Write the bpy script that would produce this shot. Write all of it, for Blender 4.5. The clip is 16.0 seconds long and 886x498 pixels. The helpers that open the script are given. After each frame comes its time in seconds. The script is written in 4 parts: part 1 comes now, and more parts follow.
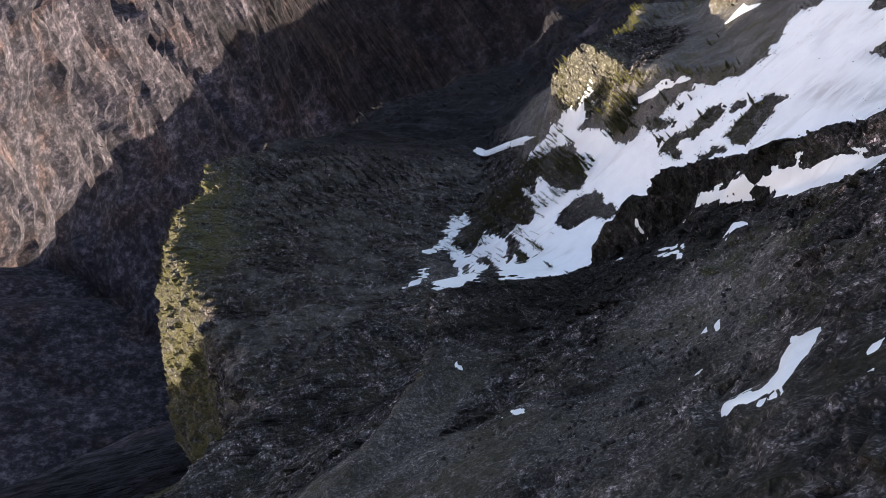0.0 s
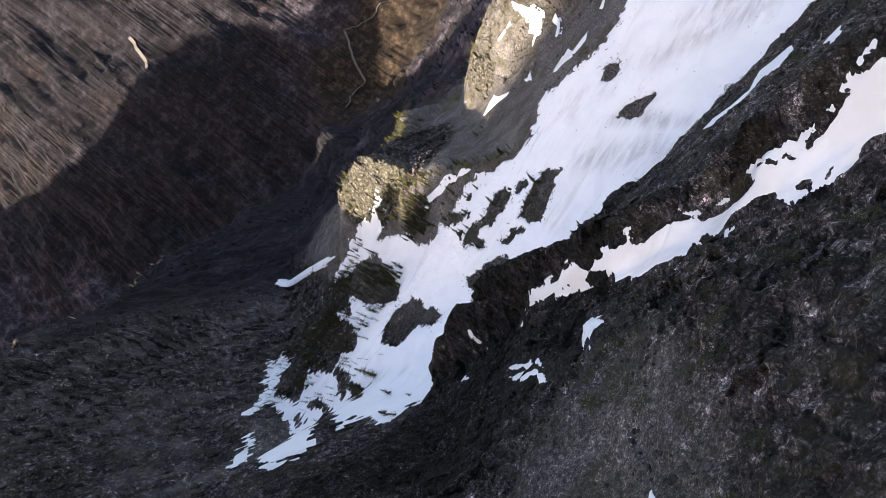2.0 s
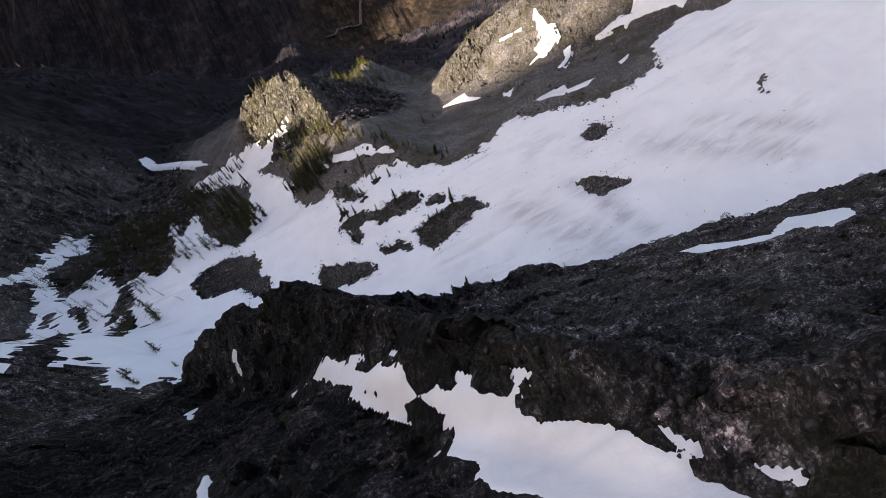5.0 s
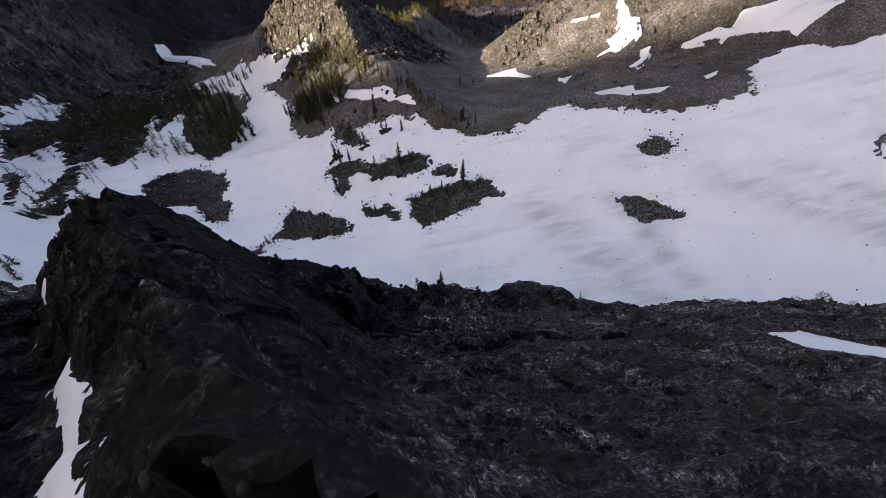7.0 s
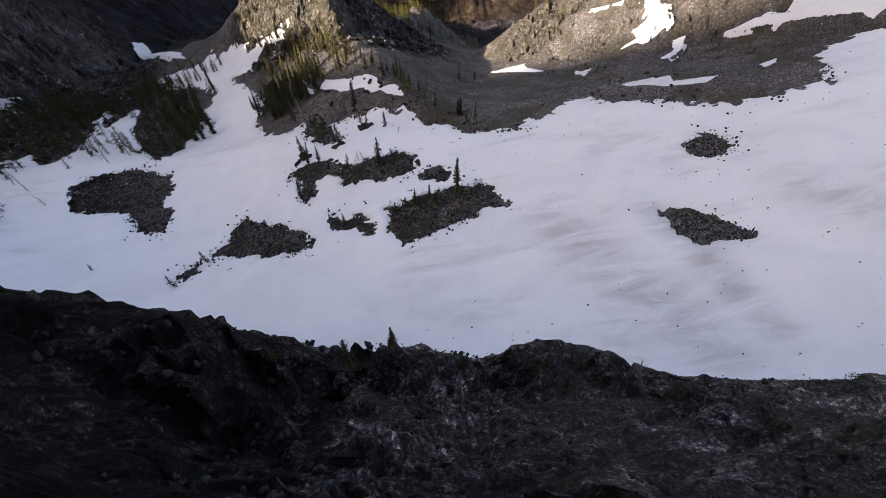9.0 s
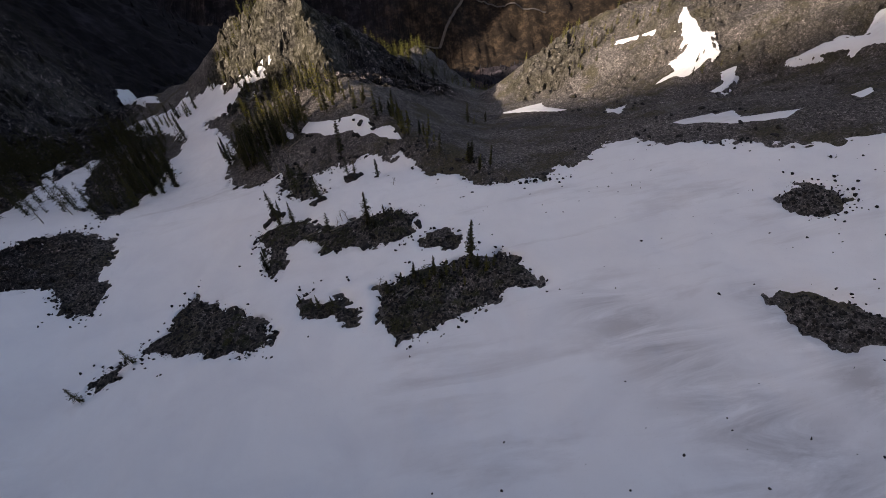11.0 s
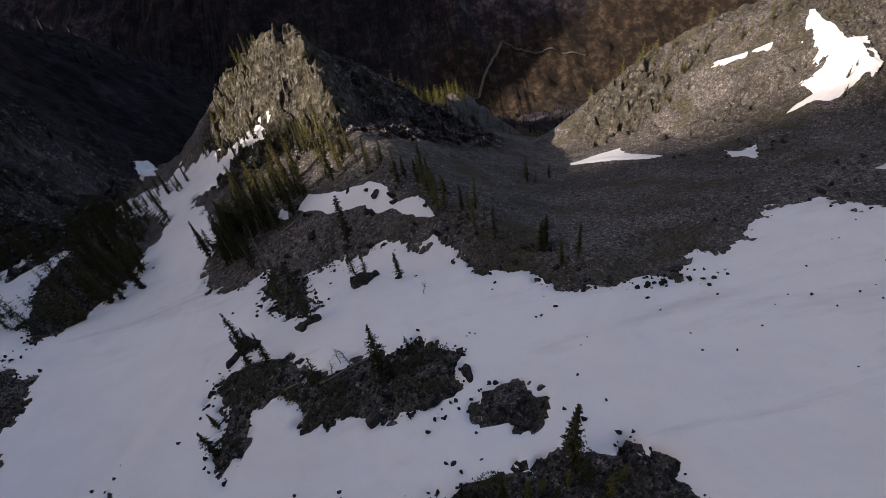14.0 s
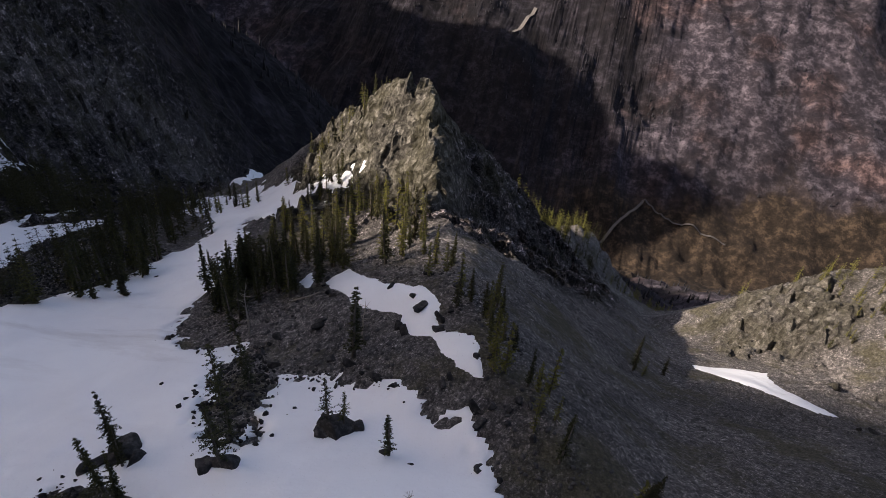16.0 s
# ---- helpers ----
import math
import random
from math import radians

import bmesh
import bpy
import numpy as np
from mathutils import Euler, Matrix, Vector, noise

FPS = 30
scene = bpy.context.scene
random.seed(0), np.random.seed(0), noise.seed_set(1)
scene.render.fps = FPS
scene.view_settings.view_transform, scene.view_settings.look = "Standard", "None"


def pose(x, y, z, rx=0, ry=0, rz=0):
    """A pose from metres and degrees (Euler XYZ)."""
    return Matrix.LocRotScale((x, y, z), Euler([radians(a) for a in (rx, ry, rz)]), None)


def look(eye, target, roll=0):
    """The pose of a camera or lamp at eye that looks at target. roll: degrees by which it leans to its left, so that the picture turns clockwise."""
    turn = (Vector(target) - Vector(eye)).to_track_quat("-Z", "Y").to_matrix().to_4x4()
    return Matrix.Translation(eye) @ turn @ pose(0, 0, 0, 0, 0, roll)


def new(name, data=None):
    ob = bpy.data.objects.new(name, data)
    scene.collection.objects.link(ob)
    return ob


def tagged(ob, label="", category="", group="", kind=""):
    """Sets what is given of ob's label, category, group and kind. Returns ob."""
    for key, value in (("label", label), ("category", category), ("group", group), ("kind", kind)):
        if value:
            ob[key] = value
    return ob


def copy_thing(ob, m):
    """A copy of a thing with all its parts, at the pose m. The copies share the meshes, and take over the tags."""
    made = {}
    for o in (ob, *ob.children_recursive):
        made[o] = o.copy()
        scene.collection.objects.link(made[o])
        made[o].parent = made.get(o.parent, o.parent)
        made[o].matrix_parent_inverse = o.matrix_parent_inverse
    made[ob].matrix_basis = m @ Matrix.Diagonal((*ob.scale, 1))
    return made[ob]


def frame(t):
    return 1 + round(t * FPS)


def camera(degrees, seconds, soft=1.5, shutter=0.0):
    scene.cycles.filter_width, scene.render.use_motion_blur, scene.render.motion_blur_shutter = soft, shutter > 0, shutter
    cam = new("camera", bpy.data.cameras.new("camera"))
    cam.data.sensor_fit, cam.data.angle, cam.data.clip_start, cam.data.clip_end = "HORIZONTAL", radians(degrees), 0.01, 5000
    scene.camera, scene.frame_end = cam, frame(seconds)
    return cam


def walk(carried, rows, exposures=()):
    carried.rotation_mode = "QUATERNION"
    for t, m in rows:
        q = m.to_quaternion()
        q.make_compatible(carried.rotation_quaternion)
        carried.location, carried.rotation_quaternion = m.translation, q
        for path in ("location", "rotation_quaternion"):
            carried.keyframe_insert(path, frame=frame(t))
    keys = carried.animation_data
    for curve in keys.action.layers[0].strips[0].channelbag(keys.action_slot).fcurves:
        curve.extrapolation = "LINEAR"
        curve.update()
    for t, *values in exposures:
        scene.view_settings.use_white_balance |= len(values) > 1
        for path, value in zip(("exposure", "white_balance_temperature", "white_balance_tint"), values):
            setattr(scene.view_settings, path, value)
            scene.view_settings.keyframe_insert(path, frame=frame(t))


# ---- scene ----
cam = camera(74.0, 16.0, 0.5)
PATH = [
    (0.0, pose(-11.74, -230.05, 262.61, 29.48, 42.10, -18.55)),
    (0.5, pose(-13.06, -223.89, 257.54, 30.76, 36.19, -23.39)),
    (1.0, pose(-13.36, -218.85, 254.71, 27.34, 32.36, -33.25)),
    (1.5, pose(-13.19, -211.83, 249.00, 24.64, 33.05, -41.86)),
    (2.0, pose(-12.16, -205.89, 243.26, 23.55, 33.00, -45.44)),
    (2.5, pose(-10.67, -199.67, 235.88, 24.93, 29.47, -43.37)),
    (3.0, pose(-9.12, -194.26, 228.82, 26.36, 24.97, -39.82)),
    (3.5, pose(-7.47, -189.19, 221.01, 28.27, 20.60, -36.37)),
    (4.0, pose(-5.16, -184.06, 212.54, 29.94, 17.60, -32.36)),
    (6.5, pose(2.57, -160.92, 168.67, 32.96, 3.08, -9.67)),
    (7.0, pose(4.28, -155.11, 160.76, 32.31, 2.31, -7.96)),
    (7.5, pose(6.56, -149.24, 150.98, 32.37, 2.38, -7.41)),
    (8.0, pose(8.80, -143.25, 141.31, 32.68, 2.80, -6.87)),
    (8.5, pose(9.17, -137.86, 134.64, 33.27, 2.48, -7.43)),
    (9.0, pose(9.84, -132.56, 126.54, 34.21, 1.89, -6.89)),
    (11.5, pose(11.85, -96.90, 95.45, 40.17, 3.05, -7.25)),
    (12.0, pose(12.19, -89.70, 90.24, 41.48, 4.74, -8.23)),
    (12.5, pose(12.54, -82.59, 85.22, 41.56, 5.94, -8.44)),
    (13.0, pose(12.55, -75.63, 80.21, 41.70, 6.47, -8.24)),
    (13.5, pose(13.06, -68.71, 74.95, 41.96, 7.41, -7.66)),
    (14.0, pose(13.61, -61.69, 69.68, 43.37, 7.69, -6.09)),
    (14.5, pose(13.85, -54.91, 64.59, 45.53, 5.41, -2.49)),
    (15.0, pose(14.43, -48.26, 59.67, 48.17, 2.00, 3.83)),
    (15.5, pose(14.70, -40.45, 54.53, 51.97, -2.31, 11.30)),
    (16.0, pose(14.65, -32.77, 49.96, 54.26, -4.44, 15.60)),
]
EXPOSURES = [(0.0, 2.06, 7800, 12), (1.5, 2.24, 7850, 13), (2.5, 2.1, 7900, 14), (4.2, 1.8, 8000, 15), (6.5, 1.6, 8000, 17), (9.2, 1.57, 8000, 17), (11.3, 0.75, 7900, 18), (14.0, 0.7, 7700, 18), (15.5, 0.76, 7500, 17), (16.0, 1.0, 7400, 17)]
walk(cam, PATH, EXPOSURES)


# ---- daylight: clear sky and a low sun behind the mountain ----
SUN_FROM = Vector((-0.92, -0.39, 0.0)).normalized()
SUN_ELEVATION = radians(32.0)
world = bpy.data.worlds.new("sky")
scene.world = world
world.use_nodes = True
sky = world.node_tree.nodes.new("ShaderNodeTexSky")
sky.sky_type = "NISHITA"
sky.sun_disc = False
sky.air_density = 0.8
sky.dust_density = 2.0
sky.ozone_density = 0.6
sky.sun_elevation = SUN_ELEVATION
sky.sun_rotation = math.atan2(SUN_FROM.x, SUN_FROM.y)
background = world.node_tree.nodes["Background"]
background.inputs["Strength"].default_value = 0.11
world.node_tree.links.new(sky.outputs["Color"], background.inputs["Color"])
sun = new("sun", bpy.data.lights.new("sun", "SUN"))
sun.data.energy = 4.3
sun.data.angle = radians(0.5)
sun.data.color = (1.0, 0.95, 0.87)
SUN_WAY = SUN_FROM * math.cos(SUN_ELEVATION) + Vector((0, 0, math.sin(SUN_ELEVATION)))
sun.matrix_world = look((SUN_WAY * 500)[:], (0, 0, 0))

# ---- materials ----
def material(name, rough=0.9):
    m = bpy.data.materials.new(name)
    m.use_nodes = True
    bsdf = m.node_tree.nodes["Principled BSDF"]
    bsdf.inputs["Roughness"].default_value = rough
    bsdf.inputs["Specular IOR Level"].default_value = 0.25
    return m, m.node_tree.nodes, m.node_tree.links, bsdf


def nz(nodes, links, coord, scale, detail=6, rough=0.6, distort=0.0):
    n = nodes.new("ShaderNodeTexNoise")
    n.inputs["Scale"].default_value = scale
    n.inputs["Detail"].default_value = detail
    n.inputs["Roughness"].default_value = rough
    n.inputs["Distortion"].default_value = distort
    links.new(coord, n.inputs["Vector"])
    return n.outputs["Fac"]


def ramp(nodes, links, fac, stops):
    r = nodes.new("ShaderNodeValToRGB")
    e = r.color_ramp.elements
    while len(e) < len(stops):
        e.new(0.5)
    for el, (p, c) in zip(e, stops):
        el.position, el.color = p, (*c, 1) if len(c) == 3 else c
    links.new(fac, r.inputs["Fac"])
    return r.outputs["Color"]


def mixc(nodes, links, fac, a, b, mode="MIX"):
    m = nodes.new("ShaderNodeMix")
    m.data_type, m.blend_type = "RGBA", mode
    for value, socket in ((fac, m.inputs["Factor"]), (a, m.inputs["A"]), (b, m.inputs["B"])):
        socket = [s for s in m.inputs if s.name == socket.name and s.type == ("VALUE" if socket.name == "Factor" else "RGBA")][0]
        if isinstance(value, (int, float)):
            socket.default_value = value
        elif isinstance(value, tuple):
            socket.default_value = (*value, 1)
        else:
            links.new(value, socket)
    return [s for s in m.outputs if s.type == "RGBA"][0]


def maths(nodes, links, op, a, b):
    m = nodes.new("ShaderNodeMath")
    m.operation = op
    m.use_clamp = True
    for value, socket in ((a, m.inputs[0]), (b, m.inputs[1])):
        if isinstance(value, (int, float)):
            socket.default_value = value
        else:
            links.new(value, socket)
    return m.outputs[0]


def bump(nodes, links, bsdf, height, strength, distance):
    b = nodes.new("ShaderNodeBump")
    b.inputs["Strength"].default_value = strength
    b.inputs["Distance"].default_value = distance
    links.new(height, b.inputs["Height"])
    links.new(b.outputs["Normal"], bsdf.inputs["Normal"])


def place(nodes):
    return nodes.new("ShaderNodeNewGeometry").outputs["Position"]


def attribute(nodes, name):
    a = nodes.new("ShaderNodeAttribute")
    a.attribute_name = name
    return a.outputs["Fac"]


def shards(nodes, links, coord, scale, stops):
    """Broken rock: every chip of its own shade."""
    v = nodes.new("ShaderNodeTexVoronoi")
    v.inputs["Scale"].default_value = scale
    links.new(coord, v.inputs["Vector"])
    return ramp(nodes, links, v.outputs["Color"], stops), v.outputs["Distance"]


def warped(nodes, links, coord, scale, amount):
    n = nodes.new("ShaderNodeTexNoise")
    n.inputs["Scale"].default_value = scale
    n.inputs["Detail"].default_value = 4
    links.new(coord, n.inputs["Vector"])
    return mixc(nodes, links, amount, coord, n.outputs["Color"], "LINEAR_LIGHT")


def ground_material():
    m, n, l, b = material("mountain_ground", 0.95)
    p = place(n)
    mid, fine = nz(n, l, p, 0.22, 10, 0.72, 0.2), nz(n, l, p, 2.2, 8, 0.8)
    bent = warped(n, l, p, 0.9, 0.18)
    chips, lump = shards(n, l, bent, 0.8, [(0.25, (0.45, 0.45, 0.45)), (0.6, (1, 1, 1)), (0.78, (2.2, 2.2, 2.25))])
    flakes, _ = shards(n, l, bent, 2.6, [(0.25, (0.4, 0.4, 0.4)), (0.6, (1, 1, 1)), (0.8, (2.6, 2.55, 2.6))])
    cracks = n.new("ShaderNodeTexVoronoi")
    cracks.feature = "DISTANCE_TO_EDGE"
    cracks.inputs["Scale"].default_value = 0.55
    l.new(bent, cracks.inputs["Vector"])
    joint = ramp(n, l, cracks.outputs["Distance"], [(0.0, (0.15, 0.15, 0.15)), (0.09, (1, 1, 1))])
    rock = ramp(n, l, mid, [(0.36, (0.008, 0.0074, 0.008)), (0.5, (0.035, 0.0316, 0.0328)), (0.63, (0.125, 0.114, 0.117))])
    grit = ramp(n, l, fine, [(0.36, (0.3, 0.3, 0.3)), (0.52, (1, 1, 1)), (0.68, (2.6, 2.5, 2.5))])
    rock = mixc(n, l, 0.8, rock, grit, "MULTIPLY")
    rock = mixc(n, l, 0.75, rock, chips, "MULTIPLY")
    rock = mixc(n, l, 0.7, rock, flakes, "MULTIPLY")
    rock = mixc(n, l, 0.8, rock, joint, "MULTIPLY")
    rock = mixc(n, l, 1.0, rock, ramp(n, l, nz(n, l, p, 0.045, 8, 0.7, 0.3), [(0.38, (0.5, 0.5, 0.52)), (0.5, (1, 1, 1)), (0.62, (1.75, 1.68, 1.6))]), "MULTIPLY")
    chaff = n.new("ShaderNodeTexVoronoi")
    chaff.inputs["Scale"].default_value = 6.0
    l.new(p, chaff.inputs["Vector"])
    glints = ramp(n, l, chaff.outputs["Color"], [(0.2, (0.45, 0.45, 0.46)), (0.55, (0.9, 0.9, 0.9)), (0.7, (1.6, 1.57, 1.55)), (0.82, (3.6, 3.45, 3.4))])
    rock = mixc(n, l, 0.65, rock, glints, "MULTIPLY")
    moss = ramp(n, l, nz(n, l, p, 0.1, 8, 0.7), [(0.5, (0, 0, 0)), (0.6, (1, 1, 1))])
    green = ramp(n, l, fine, [(0.35, (0.009, 0.009, 0.005)), (0.65, (0.055, 0.05, 0.026))])
    rock = mixc(n, l, maths(n, l, "MULTIPLY", moss, 0.6), rock, green)
    pale = ramp(n, l, nz(n, l, p, 0.4, 10, 0.75, 0.8), [(0.36, (0.02, 0.0185, 0.016)), (0.5, (0.075, 0.07, 0.06)), (0.66, (0.2, 0.188, 0.162))])
    pale = mixc(n, l, 0.6, pale, chips, "MULTIPLY")
    pale = mixc(n, l, 0.5, pale, joint, "MULTIPLY")
    grass = ramp(n, l, nz(n, l, p, 0.09, 9, 0.75), [(0.44, (0, 0, 0)), (0.54, (1, 1, 1))])
    pale = mixc(n, l, maths(n, l, "MULTIPLY", grass, maths(n, l, "ADD", 0.22, maths(n, l, "MULTIPLY", attribute(n, "grassy"), 0.63))), pale, ramp(n, l, fine, [(0.35, (0.022, 0.021, 0.008)), (0.65, (0.125, 0.115, 0.04))]))
    # rib rock west of about x 1.5 is multiplied down to 0.3
    darker_rock = mixc(n, l, 1.0, rock, (0.3, 0.3, 0.29), "MULTIPLY")
    rock = mixc(n, l, attribute(n, "dark_rock"), rock, darker_rock)
    rock = mixc(n, l, attribute(n, "pale"), rock, pale)
    scree = ramp(n, l, nz(n, l, p, 1.1, 10, 0.82), [(0.36, (0.034, 0.0315, 0.031)), (0.5, (0.095, 0.089, 0.087)), (0.64, (0.21, 0.197, 0.19))])
    scree = mixc(n, l, 0.3, scree, flakes, "MULTIPLY")
    scree = mixc(n, l, 0.45, scree, glints, "MULTIPLY")
    scree = mixc(n, l, 0.6, scree, ramp(n, l, nz(n, l, p, 0.045, 7, 0.65, 1.0), [(0.38, (0.5, 0.5, 0.5)), (0.6, (1.4, 1.38, 1.35))]), "MULTIPLY")
    turf = ramp(n, l, nz(n, l, p, 0.07, 8, 0.7), [(0.5, (0, 0, 0)), (0.6, (0.8, 0.8, 0.8))])
    scree = mixc(n, l, turf, scree, ramp(n, l, fine, [(0.35, (0.03, 0.028, 0.015)), (0.65, (0.105, 0.095, 0.058))]))
    c = mixc(n, l, attribute(n, "scree"), rock, scree)
    # the blue in these wood tones paints in distant haze
    wood = ramp(n, l, nz(n, l, p, 0.04, 12, 0.8), [(0.36, (0.004, 0.0037, 0.0058)), (0.5, (0.016, 0.0145, 0.0178)), (0.64, (0.074, 0.068, 0.076))])
    stand = ramp(n, l, nz(n, l, p, 0.006, 6, 0.6), [(0.36, (1.2, 0.95, 0.84)), (0.47, (0.95, 0.95, 1.0)), (0.62, (1.35, 1.35, 1.4))])
    wood = mixc(n, l, 1.0, wood, stand, "MULTIPLY")
    # far shade and sunlight put into the wood colour: darkened and brightened copies
    shade_wood = mixc(n, l, 1.0, wood, (0.42, 0.40, 0.44), "MULTIPLY")
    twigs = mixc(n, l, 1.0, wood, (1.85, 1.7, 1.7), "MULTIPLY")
    wood = mixc(n, l, attribute(n, "lit_wood"), shade_wood, twigs)
    russet = ramp(n, l, nz(n, l, p, 0.05, 12, 0.8), [(0.36, (0.005, 0.0034, 0.0027)), (0.5, (0.02, 0.0138, 0.0098)), (0.64, (0.08, 0.056, 0.037))])
    wood = mixc(n, l, attribute(n, "rust"), wood, russet)
    c = mixc(n, l, attribute(n, "woods"), c, wood)
    l.new(c, b.inputs["Base Color"])
    high = maths(n, l, "ADD", maths(n, l, "MULTIPLY", nz(n, l, p, 1.3, 10, 0.75, 0.0), 0.6), maths(n, l, "MULTIPLY", lump, 0.4))
    bump(n, l, b, high, 1.0, 1.1)
    return m


def snow_material():
    m, n, l, b = material("old_snow", 0.6)
    p = place(n)
    stretch = n.new("ShaderNodeMapping")
    stretch.inputs["Rotation"].default_value = (0, 0, radians(-62))
    stretch.inputs["Scale"].default_value = (0.035, 0.16, 0.05)
    l.new(p, stretch.inputs["Vector"])
    dirt = ramp(n, l, nz(n, l, stretch.outputs["Vector"], 1.0, 7, 0.65, 0.4), [(0.52, (0, 0, 0)), (0.74, (0.5, 0.5, 0.5))])
    dirt = maths(n, l, "MULTIPLY", dirt, ramp(n, l, nz(n, l, p, 0.022, 3, 0.5), [(0.48, (0, 0, 0)), (0.6, (1, 1, 1))]))
    c = ramp(n, l, nz(n, l, p, 0.06, 6, 0.6, 0.5), [(0.3, (0.76, 0.77, 0.80)), (0.6, (0.84, 0.85, 0.87))])
    specks = ramp(n, l, nz(n, l, p, 5.0, 5, 0.7), [(0.62, (1, 1, 1)), (0.75, (0.6, 0.57, 0.55))])
    c = mixc(n, l, 0.7, c, specks, "MULTIPLY")
    c = mixc(n, l, dirt, c, (0.42, 0.39, 0.38))
    streaks = n.new("ShaderNodeMapping")
    streaks.inputs["Rotation"].default_value = (0, 0, radians(-72))
    streaks.inputs["Scale"].default_value = (0.05, 0.2, 0.1)
    l.new(p, streaks.inputs["Vector"])
    grit = ramp(n, l, nz(n, l, streaks.outputs["Vector"], 1.0, 10, 0.7, 0.9), [(0.4, (0, 0, 0)), (0.62, (0.6, 0.6, 0.6))])
    c = mixc(n, l, maths(n, l, "MULTIPLY", grit, attribute(n, "grime")), c, (0.36, 0.35, 0.36))
    l.new(c, b.inputs["Base Color"])
    bump(n, l, b, nz(n, l, p, 0.9, 7, 0.65), 0.45, 0.2)
    return m


GROUND, SNOW = ground_material(), snow_material()
# ---- shape of the land: smooth landforms, all heights in metres ----
def smax(a, b, k):
    return 0.5 * (a + b + np.sqrt((a - b) ** 2 + k * k))


def smin(a, b, k):
    return 0.5 * (a + b - np.sqrt((a - b) ** 2 + k * k))


def step(a, b, v):
    s = np.clip((v - a) / (b - a), 0, 1)
    return s * s * (3 - 2 * s)


def hill(x, y, cx, cy, r):
    return np.exp(-((x - cx) ** 2 + (y - cy) ** 2) / (r * r))


def crest(x, y, line, fall_left, fall_right, blunt):
    """Height of a ridge whose crest runs along the line, falling to either side."""
    best = np.full(np.shape(x), -1e9)
    for (ax, ay, az), (bx, by, bz) in zip(line[:-1], line[1:]):
        ux, uy = bx - ax, by - ay
        s = np.clip(((x - ax) * ux + (y - ay) * uy) / (ux * ux + uy * uy), 0, 1)
        dx, dy = x - ax - s * ux, y - ay - s * uy
        d = np.sqrt(dx * dx + dy * dy)
        side = (ux * dy - uy * dx) / (math.hypot(ux, uy) * (d + 0.01))
        fall = fall_right + (fall_left - fall_right) * (0.5 + 0.5 * np.clip(side * 1.5, -1, 1))
        best = np.maximum(best, az + s * (bz - az) - fall * (np.sqrt(d * d + blunt * blunt) - blunt))
    return best


# unseen ridge and peak, added to cast shade on basin and far slope
SHADE_RIDGE = [(-1700, 0, 520), (-1100, 40, 340), (-760, -145, 350), (-698, -181, 370), (-672, -198, 418), (-650, -213, 352), (-628, -229, 345), (-584, -259, 350), (-540, -272, 405), (-484, -288, 448), (-400, -318, 470), (-300, -355, 485), (0, -420, 520), (300, -470, 420)]
SHADE_PEAK = [(-2000, 1500, -100), (-2000, 1392, 136), (-2000, 1281, 320), (-2000, 1178, 400), (-2000, 1140, 458), (-2000, 1102, 551), (-2000, 1044, 676), (-2000, 900, 715), (-2000, 717, 780), (-2000, 669, 835), (-2000, 604, 935), (-2000, 532, 990), (-2000, 440, 1010), (-2000, 300, 990), (-2000, 247, 1050), (-2000, 175, 1090)]
MORAINE = [(34, -9, 5), (22, 2, 3.5), (12, 12, 3), (4, 27, 0), (0, 42, -5), (-8, 56, -9)]
APRON = [(-12, 60, -18), (-20, 80, -22), (-30, 104, -26), (-42, 126, -40), (-56, 160, -80)]
PINNACLE = [(-11, 61, -14), (-12, 75, -9), (-17, 89, -2.5), (-20, 95, 0), (-29, 97, -0.5), (-32, 97.5, -3), (-35.5, 98.5, -10.5), (-46, 103, -23), (-58, 101, -30)]
SHOULDER = [(-33, 109, -8), (-46, 118, -19), (-59, 124, -37), (-74, 133, -62)]
BACK_RIDGE = [(-20, 96, -1), (-12.6, 103, -14), (-6.6, 109, -24.5), (0, 117, -37), (5, 140, -60), (27, 195, -88), (50, 260, -150), (70, 330, -230)]
UPPER_SPUR = [(-165, -190, 222), (-160, -142, 174), (-152, -100, 138), (-150, -65, 95)]
LEFT_SPUR = [(-215, -140, 108), (-243, -70, 114), (-255, -41, 114), (-272, -1, 117), (-299, 67, 130), (-313, 115, 132), (-312, 190, 96), (-298, 246, 45), (-271, 291, -27), (-285, 380, -120), (-320, 600, -330)]
RIB = [(-74, -93, 52), (-68.5, -94, 64.5), (-60, -93.5, 75), (-52, -96, 84.5), (-42, -104, 98.5), (-34, -111, 108.5), (-31, -116, 112.5), (-25.5, -119.5, 119.5), (-20, -122.5, 123.5), (-9, -139, 138), (-3, -149, 146), (3, -157, 151.5), (12, -168, 162), (24, -180, 180), (34, -194, 196), (46, -210, 214)]
RIB_NOSE = [(-21, -121, 119), (-18.5, -117.8, 113), (-17.2, -115.8, 108.7)]
BROW = [(-24.5, -112, 105.5), (-21.6, -112, 101), (-17, -112, 96.5), (-13.6, -112, 96), (-10.3, -112, 93.7), (-7.5, -112, 92), (-3.7, -112, 88.3), (0, -112, 84.3), (2, -112, 81.3), (4, -112, 82.3), (8, -112, 81.8), (12, -112, 78.5), (15.3, -112, 76), (20, -112, 77.8), (25, -112, 77.8), (31, -112, 69.5), (42, -112, 59.5), (60, -112, 55), (88, -114, 51.5), (110, -116, 48), (150, -122, 40), (230, -150, 40)]
KNOB = [(-75, -147, 171), (-73, -160, 177), (-71, -175, 187), (-73, -200, 212)]
EDGE_X = [-400, -150, -68, 0, 30, 60, 140, 400]
EDGE_Y = [-20, -55, -96, -110, -113, -118, -133, -175]


